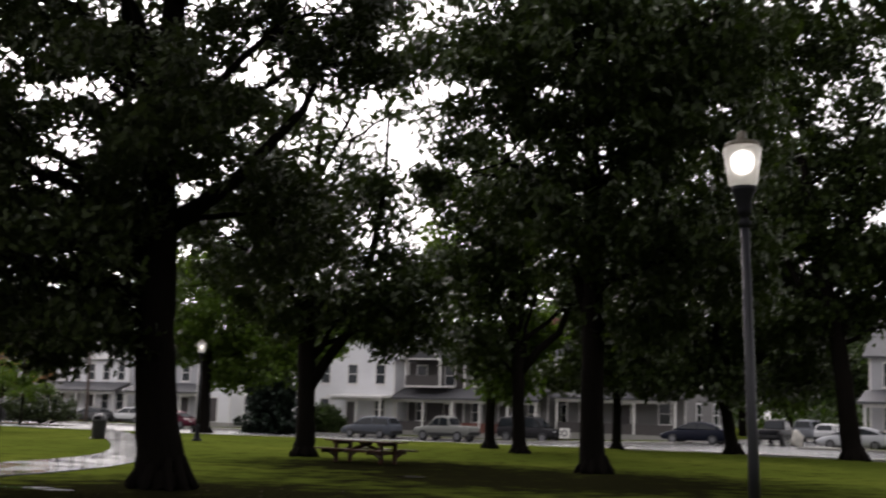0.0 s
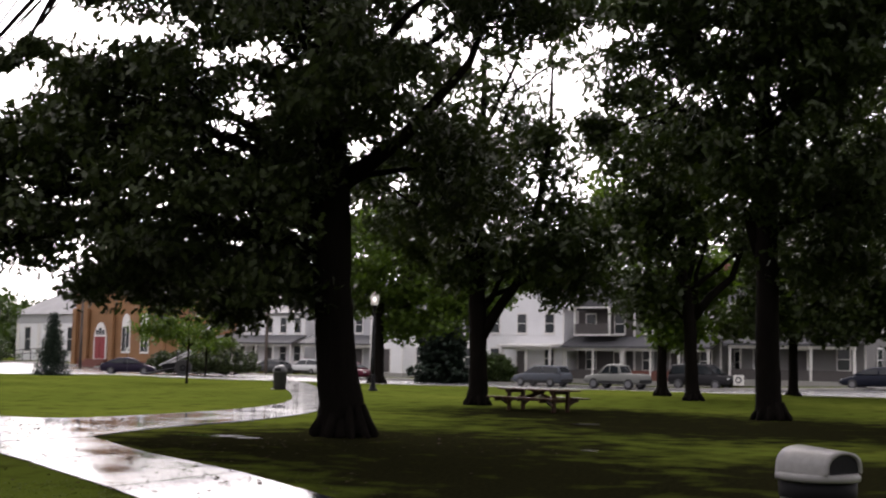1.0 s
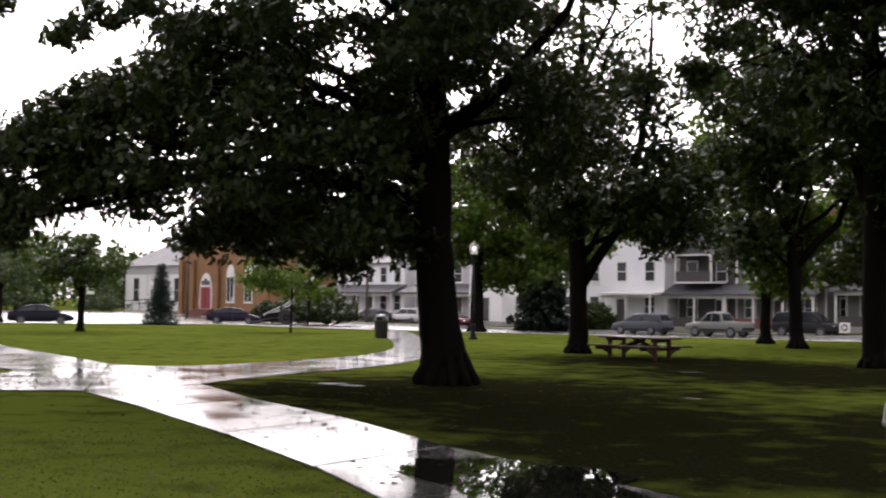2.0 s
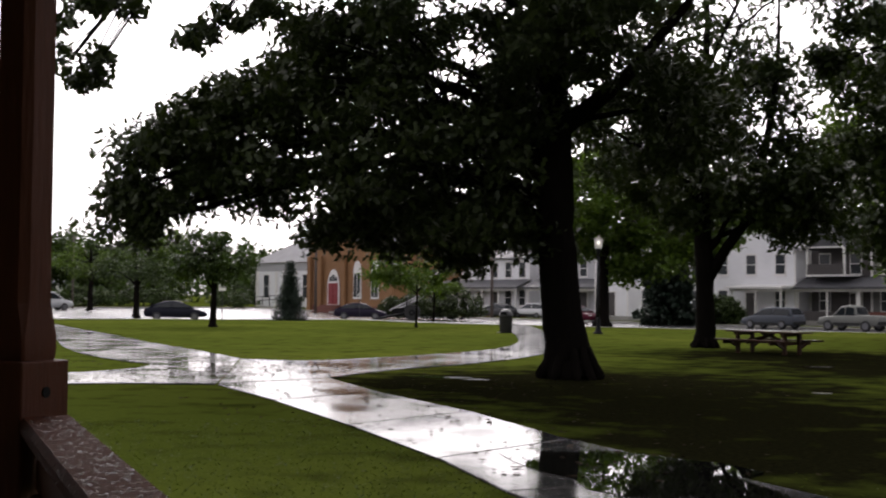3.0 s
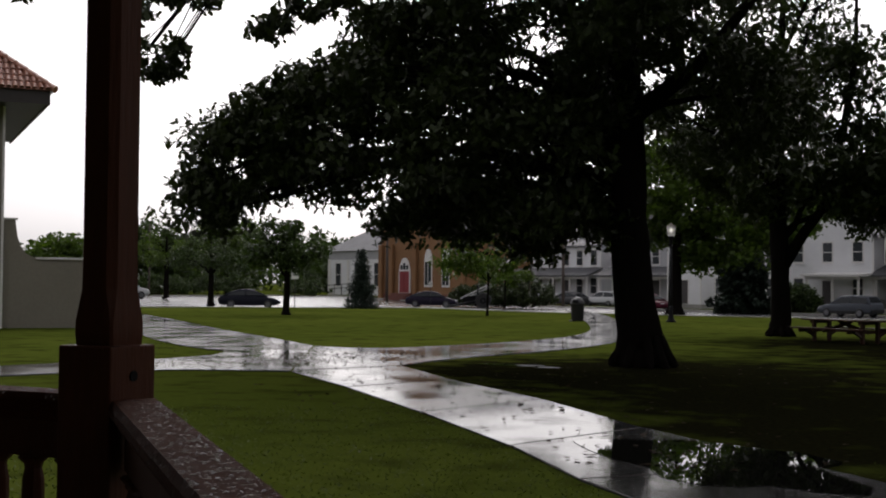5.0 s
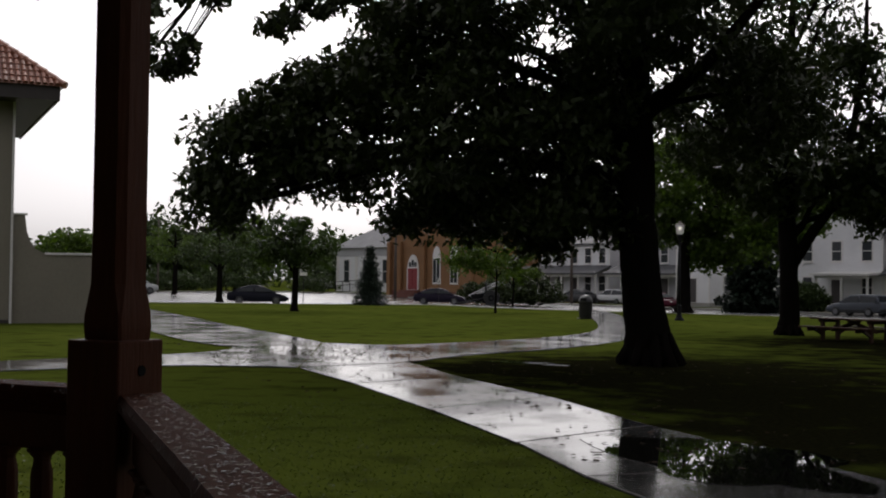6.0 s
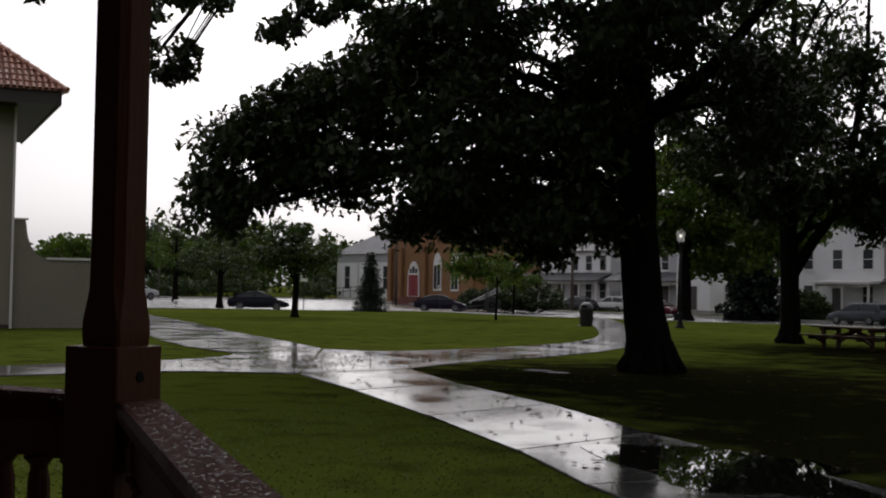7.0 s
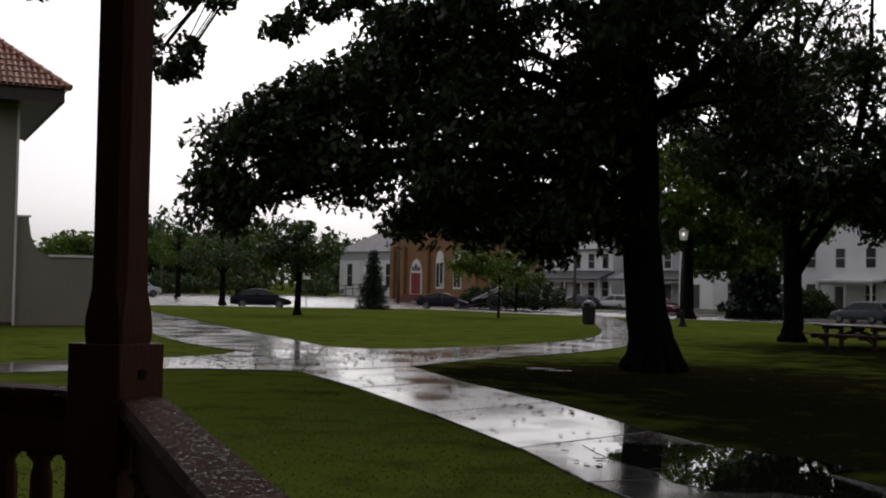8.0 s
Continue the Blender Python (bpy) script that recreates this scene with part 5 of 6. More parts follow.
# ---------------------------------------------------------------- houses
def window(parent, x, z, w, h, y=0.0, m=None, material=None):
    """A sash window set in the wall's face that looks towards -y, or turned to another face by m."""
    win = part("window", bx(x - w / 2 - .09, x + w / 2 + .09, y - .05, y + .02, z - .09, z + h + .12, m=m), material or M_TRIM, parent, "white-framed sash window")
    part("pane", bx(x - w / 2, x + w / 2, y - .056, y - .046, z, z + h / 2 - .03, m=m), M_WINDOW, win)
    part("pane", bx(x - w / 2, x + w / 2, y - .060, y - .046, z + h / 2 + .03, z + h, m=m), M_WINDOW, win)
    part("sill", bx(x - w / 2 - .14, x + w / 2 + .14, y - .12, y - .03, z - .15, z - .09, m=m), M_TRIM, win)
    return win


def gable_roof(parent, x0, x1, y0, y1, z, rise, material, along="x", over=.35, gable=None):
    bm = bmesh.new()
    th = .14
    if along == "x":
        mid = (y0 + y1) / 2
        prof = [(y0 - over, z - over * rise / (mid - y0)), (mid, z + rise), (y1 + over, z - over * rise / (mid - y0))]
        line = prof + [(p, q + th) for p, q in reversed(prof)]
        prism(bm, line, x0 - over, x1 + over)
        bmesh.ops.transform(bm, matrix=Matrix(((0, 1, 0, 0), (1, 0, 0, 0), (0, 0, 1, 0), (0, 0, 0, 1))), verts=bm.verts)
        ends = [(y0, z), (mid, z + rise), (y1, z)]
        for xx in (x0 + .002, x1 - .202):
            g = bmesh.new()
            prism(g, ends, xx, xx + .2)
            bmesh.ops.transform(g, matrix=Matrix(((0, 1, 0, 0), (1, 0, 0, 0), (0, 0, 1, 0), (0, 0, 0, 1))), verts=g.verts)
            part("gable", g, gable, parent)
    else:
        mid = (x0 + x1) / 2
        prof = [(x0 - over, z - over * rise / (mid - x0)), (mid, z + rise), (x1 + over, z - over * rise / (mid - x0))]
        line = prof + [(p, q + th) for p, q in reversed(prof)]
        prism(bm, line, y0 - over, y1 + over)
        for yy in (y0 + .002, y1 - .202):
            g = bmesh.new()
            prism(g, [(x0, z), (mid, z + rise), (x1, z)], yy, yy + .2)
            part("gable", g, gable, parent)
    return part("roof", bm, material, parent)


def walls(parent, x0, x1, y0, y1, z0, z1, material, th=.25):
    part("wall", bx(x0, x1, y0, y0 + th, z0, z1), material, parent)
    part("wall", bx(x0, x1, y1 - th, y1, z0, z1), material, parent)
    part("wall", bx(x0, x0 + th, y0 + th, y1 - th, z0, z1), material, parent)
    part("wall", bx(x1 - th, x1, y0 + th, y1 - th, z0, z1), material, parent)


def porch(parent, x0, x1, depth, floor, top, roof_mat, base_mat=M_KERB, posts=4, rail=None, door_x=None):
    part("porch_floor", bx(x0, x1, -depth, -.005, 0.02, floor), base_mat, parent)
    bm = bmesh.new()
    fall = 0.12 if roof_mat is M_TRIM else 0.75
    prism(bm, [(-depth - .35, top), (-depth - .35, top + .16), (0.0, top + fall + .2), (0.0, top + fall)], x0 - .25, x1 + .25)
    bmesh.ops.transform(bm, matrix=Matrix(((0, 1, 0, 0), (1, 0, 0, 0), (0, 0, 1, 0), (0, 0, 0, 1))), verts=bm.verts)
    part("porch_roof", bm, roof_mat, parent)
    part("porch_beam", bx(x0, x1, -depth, -depth + .16, top - .22, top - .005), M_TRIM, parent)
    for k in range(posts):
        px = x0 + .12 + (x1 - x0 - .24) * k / (posts - 1)
        part("porch_post", bx(px - .08, px + .08, -depth + .01, -depth + .15, floor, top - .22, bevel=.01), M_TRIM, parent)
    if rail:
        part("porch_rail", bx(x0 + .2, x1 - .2, -depth + .04, -depth + .12, floor, floor + .75), rail, parent)
    if door_x is not None:
        for k in range(3):
            part("porch_step", bx(door_x - .7, door_x + .7, -depth - .3 * (k + 1), -depth - .3 * k - .002, 0.0, floor * (3 - k) / 4), base_mat, parent)


def door(parent, x, z, w=.95, h=2.1, material=M_DARK_WOOD, y=0.0):
    d = part("door", bx(x - w / 2 - .1, x + w / 2 + .1, y - .05, y + .02, z, z + h + .12), M_TRIM, parent)
    leaf = part("door_leaf", bx(x - w / 2, x + w / 2, y - .07, y - .051, z + .02, z + h), material, d)
    return d


def house(s, n, width, deep, storeys, siding, roof, label, along="x", rise=2.4, porch_span=None, porch_kw=None, cols=3, turn=None, at=None, chimney=True, low_col=True, porch_roof=None):
    """A frame house whose front looks at the street; s, n: its front's middle."""
    x, y = at or street(s, n)
    h = thing("house", pose(x, y, lie(x, y) - .12, 0, 0, A if turn is None else turn), label, "house", "houses along the street")
    x0, x1, top = -width / 2, width / 2, .5 + 2.85 * storeys
    part("foundation", bx(x0 - .04, x1 + .04, -.04, deep + .04, -.2, .5), M_KERB, h)
    walls(h, x0, x1, 0, deep, .5, top, siding)
    gable_roof(h, x0, x1, 0, deep, top, rise, roof, along, gable=siding)
    part("corner_board", bx(x0 - .02, x0 + .12, -.025, -.003, .5, top), M_TRIM, h)
    part("corner_board", bx(x1 - .12, x1 + .02, -.025, -.003, .5, top), M_TRIM, h)
    for f in range(storeys):
        for k in range(cols):
            wx_ = x0 + width * (k + .5) / cols
            if f == 0 and k == cols // 2:
                door(h, wx_, .52)
            elif f or low_col:
                window(h, wx_, 1.3 + 2.85 * f, .85, 1.5)
    if along == "y":
        window(h, 0, top + .25, .7, 1.0)
    for f in range(storeys):
        for k in (.28, .68):
            window(h, 0, 1.3 + 2.85 * f, .85, 1.5, m=Matrix.Translation((x0, deep * k, 0)) @ rot_z(-90))
            window(h, 0, 1.3 + 2.85 * f, .85, 1.5, m=Matrix.Translation((x1, deep * k, 0)) @ rot_z(90))
    if porch_span:
        porch(h, x0 + width * porch_span[0], x0 + width * porch_span[1], 1.9, .5, 2.95, porch_roof or roof, **(porch_kw or {}))
    if chimney:
        part("chimney", bx(width * .2, width * .2 + .6, deep * .5 - .3, deep * .5 + .3, top + rise * .5, top + rise + .9, bevel=.02), M_RED_BRICK, h)
    return h


# along the far street, from the cross street leftwards
house(-10.5, 25, 11.0, 9, 2, M_SIDING_GREY, M_SHINGLE, "pale grey two-storey corner house with a deep porch", "x", 2.6, (.0, 1.0), dict(posts=5), 4)
house(12.5, 25, 9.5, 9, 2, M_SIDING_SHADED, M_SHINGLE, "grey frame house half hidden by trees", "y", 3.0, (.0, 1.0), dict(posts=4, rail=M_DARK_WOOD), 3)
house(22.0, 24, 7.5, 9, 2, M_SIDING_SHADED, M_SHINGLE, "grey frame house toned for tree shade, with a white porch behind trees", "y", 2.6, (.0, 1.0), dict(posts=4, rail=M_RED_BRICK), 3)
h2 = house(28.7, 24.5, 5.4, 9, 2, M_DARK_WOOD, M_SHINGLE, "dark weathered house with a grey gable and stacked porches", "y", 2.6, (.0, 1.0), dict(posts=3, rail=M_DARK_WOOD), 2, chimney=False)
house(37.3, 23, 11.2, 9, 2, M_SIDING, M_SLATE, "white clapboard house with a shallow porch and sash windows", "y", 3.0, (.56, 1.0), dict(posts=3), 4, low_col=True, porch_roof=M_TRIM)
house(50.3, 22, 4.0, 8, 2, M_SIDING, M_SLATE, "narrow white clapboard house beside a conifer", "y", 2.2, None, None, 1, chimney=False)
house(57.8, 25, 9.5, 9, 2, M_SIDING_GREY, M_SHINGLE, "grey row houses with a shared porch", "x", 2.2, (.0, 1.0), dict(posts=5), 4)
house(70.4, 26, 10.5, 9, 2, M_SIDING, M_SHINGLE, "white row house with a dark porch roof and brick planter", "x", 2.4, (.0, 1.0), dict(posts=5, rail=M_SIDING, base_mat=M_RED_BRICK), 5)
house(80.5, 27, 8.0, 9, 1, M_SIDING_TAN, M_SLATE, "low cream house with a flat porch roof behind bushes", "x", 1.8, (.0, 1.0), dict(posts=4), 3)
house(0, 0, 10, 9, 1, M_SIDING, M_SLATE, "low white house behind street trees", "x", 2.2, (.1, .9), dict(posts=4), 4, turn=50, at=(-124, 140))
house(0, 0, 9, 8, 1, M_SIDING_TAN, M_SHINGLE, "small tan house behind street trees", "x", 2.2, (.1, .9), dict(posts=4), 3, turn=60, at=(-142, 118))


def stacked_porch(h):
    """An upper porch under its own small gable with white bargeboards."""
    gable_roof(h, -1.7, 1.7, -2.1, -.3, 6.2, 1.7, M_SHINGLE, "y", .25, gable=M_SHINGLE)
    part("upper_floor", bx(-1.7, 1.7, -2.1, -.006, 3.92, 4.05), M_TRIM, h)
    part("upper_rail", bx(-1.6, 1.6, -2.08, -2.02, 4.05, 4.85), M_DARK_WOOD, h)
    for k in (-1.6, 1.6):
        part("upper_post", bx(k - .08, k + .08, -2.08, -1.92, 4.05, 6.1), M_TRIM, h)
        bm = bmesh.new()
        tube(bm, [(k * 1.2, -2.42, 5.9), (0, -2.42, 8.0)], [.1, .1], 4)
        part("bargeboard", bm, M_TRIM, h)
    part("upper_beam", bx(-1.9, 1.9, -2.12, -1.98, 6.08, 6.2), M_TRIM, h)


stacked_porch(h2)


def church():
    """A tan brick church with a pointed door under a white traceried arch."""
    x, y = street(86.6, 19.0)
    t = thing("church", pose(x, y, lie(x, y) - .12, 0, 0, A + 4), "tan brick church with a red door and pointed windows", "church")
    walls(t, -7.5, 7.5, 0, 20, -.2, 8.0, M_BRICK, .4)
    gable_roof(t, -7.5, 7.5, 0, 20, 8.0, 6.0, M_SLATE, "y", .4, gable=M_BRICK)
    part("plinth", bx(-7.6, 7.6, -.1, -.004, -.2, .8), M_RED_BRICK, t)

    def pointed(name, cx, z0, w, h, mat_, y0, y1, parent):
        bm = bmesh.new()
        n = 6
        pts = [(cx - w / 2, z0), (cx + w / 2, z0)]
        spring = z0 + h - w * .9
        for k in range(n + 1):
            a = k / n
            pts.append((cx + w / 2 * (1 - a ** 1.6), spring + w * .9 * math.sin(a * math.pi / 2)))
        for k in range(n - 1, -1, -1):
            a = k / n
            pts.append((cx - w / 2 * (1 - a ** 1.6), spring + w * .9 * math.sin(a * math.pi / 2)))
        prism(bm, pts, y0, y1)
        return part(name, bm, mat_, parent)

    dx = -3.0
    fr = pointed("door_surround", dx, .9, 2.1, 4.0, M_TRIM, -.12, .0, t)
    part("door", bx(dx - .85, dx + .85, -.16, -.122, .95, 3.35), M_RED_DOOR, t, "red double door")
    part("door_rail", bx(dx - .02, dx + .02, -.175, -.161, .95, 3.35), M_BIN_DARK, t)
    for k in (-.5, 0, .5):
        part("tracery_pane", bx(dx + k - .2, dx + k + .2, -.135, -.121, 3.55, 4.3 - abs(k) * .5), M_WINDOW, fr)
    for k in range(4):
        part("step", bx(dx - 1.6, dx + 1.6, -.5 - .35 * (k + 1), -.102 - .35 * k, -.2, .9 - .22 * k), M_RED_BRICK, t)
    for wx_ in (1.2, 4.2):
        w = pointed("window", wx_, 1.6, 1.3, 4.2, M_TRIM, -.1, .0, t)
        for q in (-1, 1):
            part("pane", bx(wx_ + q * .3 - .24, wx_ + q * .3 + .24, -.12, -.101, 1.8, 4.4), M_WINDOW, w)
    for k, xx in enumerate((-7.2, -5.2, -0.9, 7.2)):
        part("buttress", bx(xx - .3, xx + .3, -.45, -.102, -.2, 6.4, bevel=.03), M_BRICK, t)
    return t


church()


def hall():
    """The pale hall beside the church with a steep grey roof and a ramp."""
    x, y = street(108.2, 24.0)
    t = thing("church_hall", pose(x, y, lie(x, y) - .12, 0, 0, A + 4), "white hall with a steep grey hipped roof beside the church", "hall")
    walls(t, -6.5, 7.5, 0, 12, -.2, 5.9, M_SIDING, .3)
    bm = bmesh.new()
    lo = [bm.verts.new(p) for p in ((-7, -.5, 5.8), (8, -.5, 5.8), (8, 12.5, 5.8), (-7, 12.5, 5.8))]
    hi = [bm.verts.new(p) for p in ((-0.6, 4.2, 9.3), (0.8, 4.2, 9.3), (0.8, 6.8, 9.3), (-0.6, 6.8, 9.3))]
    for k in range(4):
        bm.faces.new((lo[k], lo[(k + 1) % 4], hi[(k + 1) % 4], hi[k]))
    bm.faces.new(hi)
    bm.faces.new(lo[::-1])
    part("roof", bm, M_SLATE, t)
    part("frieze", bx(-6.6, 7.6, -.06, -.004, 4.7, 5.8), M_SIDING_GREY, t)
    for k in range(4):
        part("pilaster", bx(-6.3 + k * 4.2, -5.8 + k * 4.2, -.14, -.062, -.1, 4.7, bevel=.02), M_TRIM, t)
        if k < 3:
            window(t, -4.1 + k * 4.2, 1.3, 1.1, 2.9)
    for q in (.45, .95):
        rail = bmesh.new()
        tube(rail, [(-8.5, -2.2, q), (-1.0, -2.2, q + .55), (4.0, -2.2, q + .7)], [.04, .04, .04], 6)
        part("ramp_rail", rail, M_BLACK_METAL, t)
    for k in range(8):
        xx = -8.3 + k * 1.6
        part("ramp_post", bx(xx - .035, xx + .035, -2.235, -2.165, -.1, 1.02 + min(.55, (xx + 8.5) * .075)), M_BLACK_METAL, t)
    return t


hall()


def tiled_building():
    """The stuccoed park building: a tall corner, a wide eave under clay tiles, a low scrolled wall."""
    cx, cy = -30.8, 29.75
    t = thing("park_building", pose(cx, cy, 0, 0, 0, 51), "cream stucco building with wide eaves and clay tile roof", "building")
    # front runs to -x from the corner, the flank runs back along +y
    walls(t, -14, 0, 0, 10, -.1, 7.40, M_STUCCO, .3)
    part("corner_trim", bx(-.05, .03, -.06, -.004, 0, 7.38), M_TRIM, t, "white downpipe at the corner")
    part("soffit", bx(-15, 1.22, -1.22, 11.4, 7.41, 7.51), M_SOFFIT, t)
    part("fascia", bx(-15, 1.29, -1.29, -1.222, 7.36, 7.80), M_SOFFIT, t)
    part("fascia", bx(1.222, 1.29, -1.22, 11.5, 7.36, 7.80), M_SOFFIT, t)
    bm = bmesh.new()
    lo = [bm.verts.new(p) for p in ((-15.4, -1.41, 7.80), (1.41, -1.41, 7.80), (1.41, 11.5, 7.80), (-15.4, 11.5, 7.80))]
    hi = [bm.verts.new(p) for p in ((-9.0, 5.0, 13.1), (-5.0, 5.0, 13.1))]
    bm.faces.new((lo[0], lo[1], hi[1], hi[0]))
    bm.faces.new((lo[2], lo[3], hi[0], hi[1]))
    bm.faces.new((lo[1], lo[2], hi[1]))
    bm.faces.new((lo[3], lo[0], hi[0]))
    bm.faces.new(lo[::-1])
    part("roof_deck", bm, M_TILE, t)
    # barrel tiles on the slope that faces the park
    verts, faces = [], []
    slope = Vector((0, 6.41, 5.3)).normalized()
    nrm = Vector((0, -slope.z, slope.y))
    for row in range(16):
        y0 = row * .36
        for col in range(46):
            px = 1.28 - .2 * col - .1
            if px > 1.41 - y0 * slope.y * 1.0 - .1 or px < -7.5:
                continue
            o = Vector((px, -1.43, 7.81)) + slope * y0
            base = len(verts)
            for e, rr in ((0, .085), (.42, .07)):
                for k in range(5):
                    a = math.pi * k / 4
                    p = o + slope * e + Vector((math.cos(a) * rr, 0, 0)) + nrm * (math.sin(a) * rr + (.03 if e == 0 else .0))
                    verts.append(tuple(p))
            for k in range(4):
                faces.append((base + k, base + k + 1, base + 6 + k, base + 5 + k))
            faces.append((base, base + 1, base + 3, base + 4))
    tiles = from_arrays("roof_tile", verts, faces, M_TILE, t)
    tiles["kind"] = "stuff"
    for k in range(26):
        f = k * .45
        p = Vector((1.43, -1.43, 7.84)).lerp(Vector((-5.0, 5.0, 13.15)), f / 10.2)
        if f > 10:
            break
        tile_bm = bmesh.new()
        tube(tile_bm, [p, p + Vector((-.66, .66, .555)).normalized() * .5], [.13, .1], 8)
        part("ridge_tile", tile_bm, M_TILE, t)
    # low wall with a scrolled shoulder
    out = [(0.035, -.1), (0.035, 3.62), (.42, 3.62), (.50, 3.06), (.60, 2.76), (.78, 2.50), (1.05, 2.36), (1.2, 2.30), (3.8, 2.30), (3.8, -.1)]
    lw = bmesh.new()
    prism(lw, out, .2, .5)
    low = part("wing_wall", lw, M_STUCCO, t, "low stucco wall with a scrolled shoulder")
    part("coping", bx(1.1, 3.9, .14, .56, 2.305, 2.38, bevel=.01), M_TRIM, low)
    part("coping", bx(0.04, .5, .14, .56, 3.625, 3.69, bevel=.01), M_TRIM, low)
    part("plinth", bx(-14, 0, -.05, -.008, -.1, .12), M_SOFFIT, t)
    return t


tiled_building()


# ---------------------------------------------------------------- street furniture
def pole(at, h, label, cross=True, r=.16):
    x, y = at
    t = thing("utility_pole", Matrix.Translation((x, y, lie(x, y) - .1)), label, "utility pole")
    part("shaft", lathe([(r, 0), (r * .9, h * .4), (r * .65, h)], 10), M_POLE, t, "", True)
    if cross:
        part("cross_arm", bx(-1.1, 1.1, -.06, .06, h - .9, h - .76, m=rot_z(A)), M_POLE, t)
        for k in (-.9, -.4, .4, .9):
            p = rot_z(A) @ Vector((k, 0, h - .76))
            part("insulator", lathe([(.03, 0), (.05, .05), (.03, .14)], 8, at=p), M_BIN_DARK, t)
    return t


pole((-40.2, 108.4), 9.0, "weathered wooden utility pole by the row houses")
pole((-62.0, 113.6), 10.0, "wooden utility pole before the church")
pole((20.9, 84.6), 10.0, "wooden utility pole at the side street corner")
pole((-88.0, 106.5), 8.0, "thin wooden pole across the road", False, .11)


def sign_post(at, h, label, w=.3, ph=.45):
    x, y = at
    t = thing("street_sign", pose(x, y, lie(x, y), 0, 0, 32), label, "street sign")
    part("post", lathe([(.03, 0), (.03, h)], 8), M_POLE_METAL, t)
    panel = part("panel", bx(-w / 2, w / 2, -.045, -.032, h - ph, h, bevel=.01), M_SIGN, t, "white metal panel")
    for k in range(3):
        part("bar", bx(-w * .35, w * .35, -.05, -.0455, h - ph * (.3 + .22 * k), h - ph * (.2 + .22 * k)), M_SIGN_INK, panel)
    return t


sign_post((-45.6, 70.4), 2.9, "white street sign on a grey post by the kerb", .5, .9)
sign_post((-47.0, 94.0), 2.2, "small white street sign on a post")


def yard_sign():
    x, y = 2.2, 86.3
    t = thing("yard_sign", pose(x, y, lie(x, y) - .1, 0, 0, A), "pale square yard sign with a dark ring", "sign")
    part("board", bx(-.38, .38, -.03, .03, .3, 1.0, bevel=.01), M_SIGN, t)
    ring = bmesh.new()
    loop = [(.19 * math.cos(k * math.pi / 8), -.04, .66 + .19 * math.sin(k * math.pi / 8)) for k in range(17)]
    tube(ring, loop, [.05] * 17, 6)
    part("ring_mark", ring, M_SIGN_INK, t)
    for k in (-.3, .3):
        part("leg", bx(k - .04, k + .04, -.03, .03, 0, .3), M_POLE, t)
    return t


yard_sign()


def monument_gun():
    """An old field gun on the lawn's far edge, its barrel raised."""
    x, y = -41.2, 92.2
    t = thing("field_gun", pose(x, y, lie(x, y), 0, 0, 22), "dark field gun monument with a raised pale barrel", "monument")
    bm = bmesh.new()
    tube(bm, [(-1.9, -.12, .8), (.2, -.12, 1.85), (2.5, -.12, 3.0)], [.075, .07, .055], 12)
    part("barrel", bm, M_BARREL, t, "wet grey barrel")
    bm = bmesh.new()
    tube(bm, [(-1.7, .16, .66), (.5, .16, 1.76), (1.7, .16, 2.36)], [.09, .08, .05], 10)
    part("recoil_tube", bm, M_BARREL, t, "wet grey recoil tube")
    part("cradle", bx(-1.6, .3, -.3, .3, .55, .95, bevel=.04, m=pose(0, 0, .2, 0, -8, 0)), M_BLACK_METAL, t)
    part("shield", bx(-.5, -.42, -1.0, 1.0, .5, 1.9, bevel=.01), M_BLACK_METAL, t)
    for s in (-1, 1):
        w = part("wheel", lathe([(.45, -.1), (.62, -.1), (.65, -.06), (.65, .06), (.62, .1), (.45, .1)], 18), M_TYRE, t)
        w.matrix_local = Matrix.Translation((0, s * 1.05, .65)) @ pose(0, 0, 0, 90, 0, 0)
        part("hub", lathe([(.45, -.07), (.12, -.12), (.12, .12), (.45, .07)], 12), M_BLACK_METAL, w)
        bm = bmesh.new()
        tube(bm, [(0, s * .4, .7), (-3.0, s * 1.0, .12)], [.12, .09], 6)
        part("trail", bm, M_BLACK_METAL, t)
    return t


monument_gun()


def tarp_heap():
    x, y = 18.0, 86.0
    t = thing("covered_heap", Matrix.Translation((x, y, lie(x, y) - .12)), "pale tarpaulin heap beside a parked car", "heap")
    bm = bmesh.new()
    bmesh.ops.create_icosphere(bm, subdivisions=3, radius=1.0)
    for v in bm.verts:
        v.co = Vector((v.co.x * .42, v.co.y * .4, max(v.co.z, -.25) * .85 + .21))
        v.co += v.co.normalized() * (.26 * noise.noise(v.co * 2.4) + .1 * noise.noise(v.co * 7.0))
        v.co.z = max(v.co.z, 0.0)
    part("tarpaulin", bm, M_TARP, t, "", True)
    return t


tarp_heap()


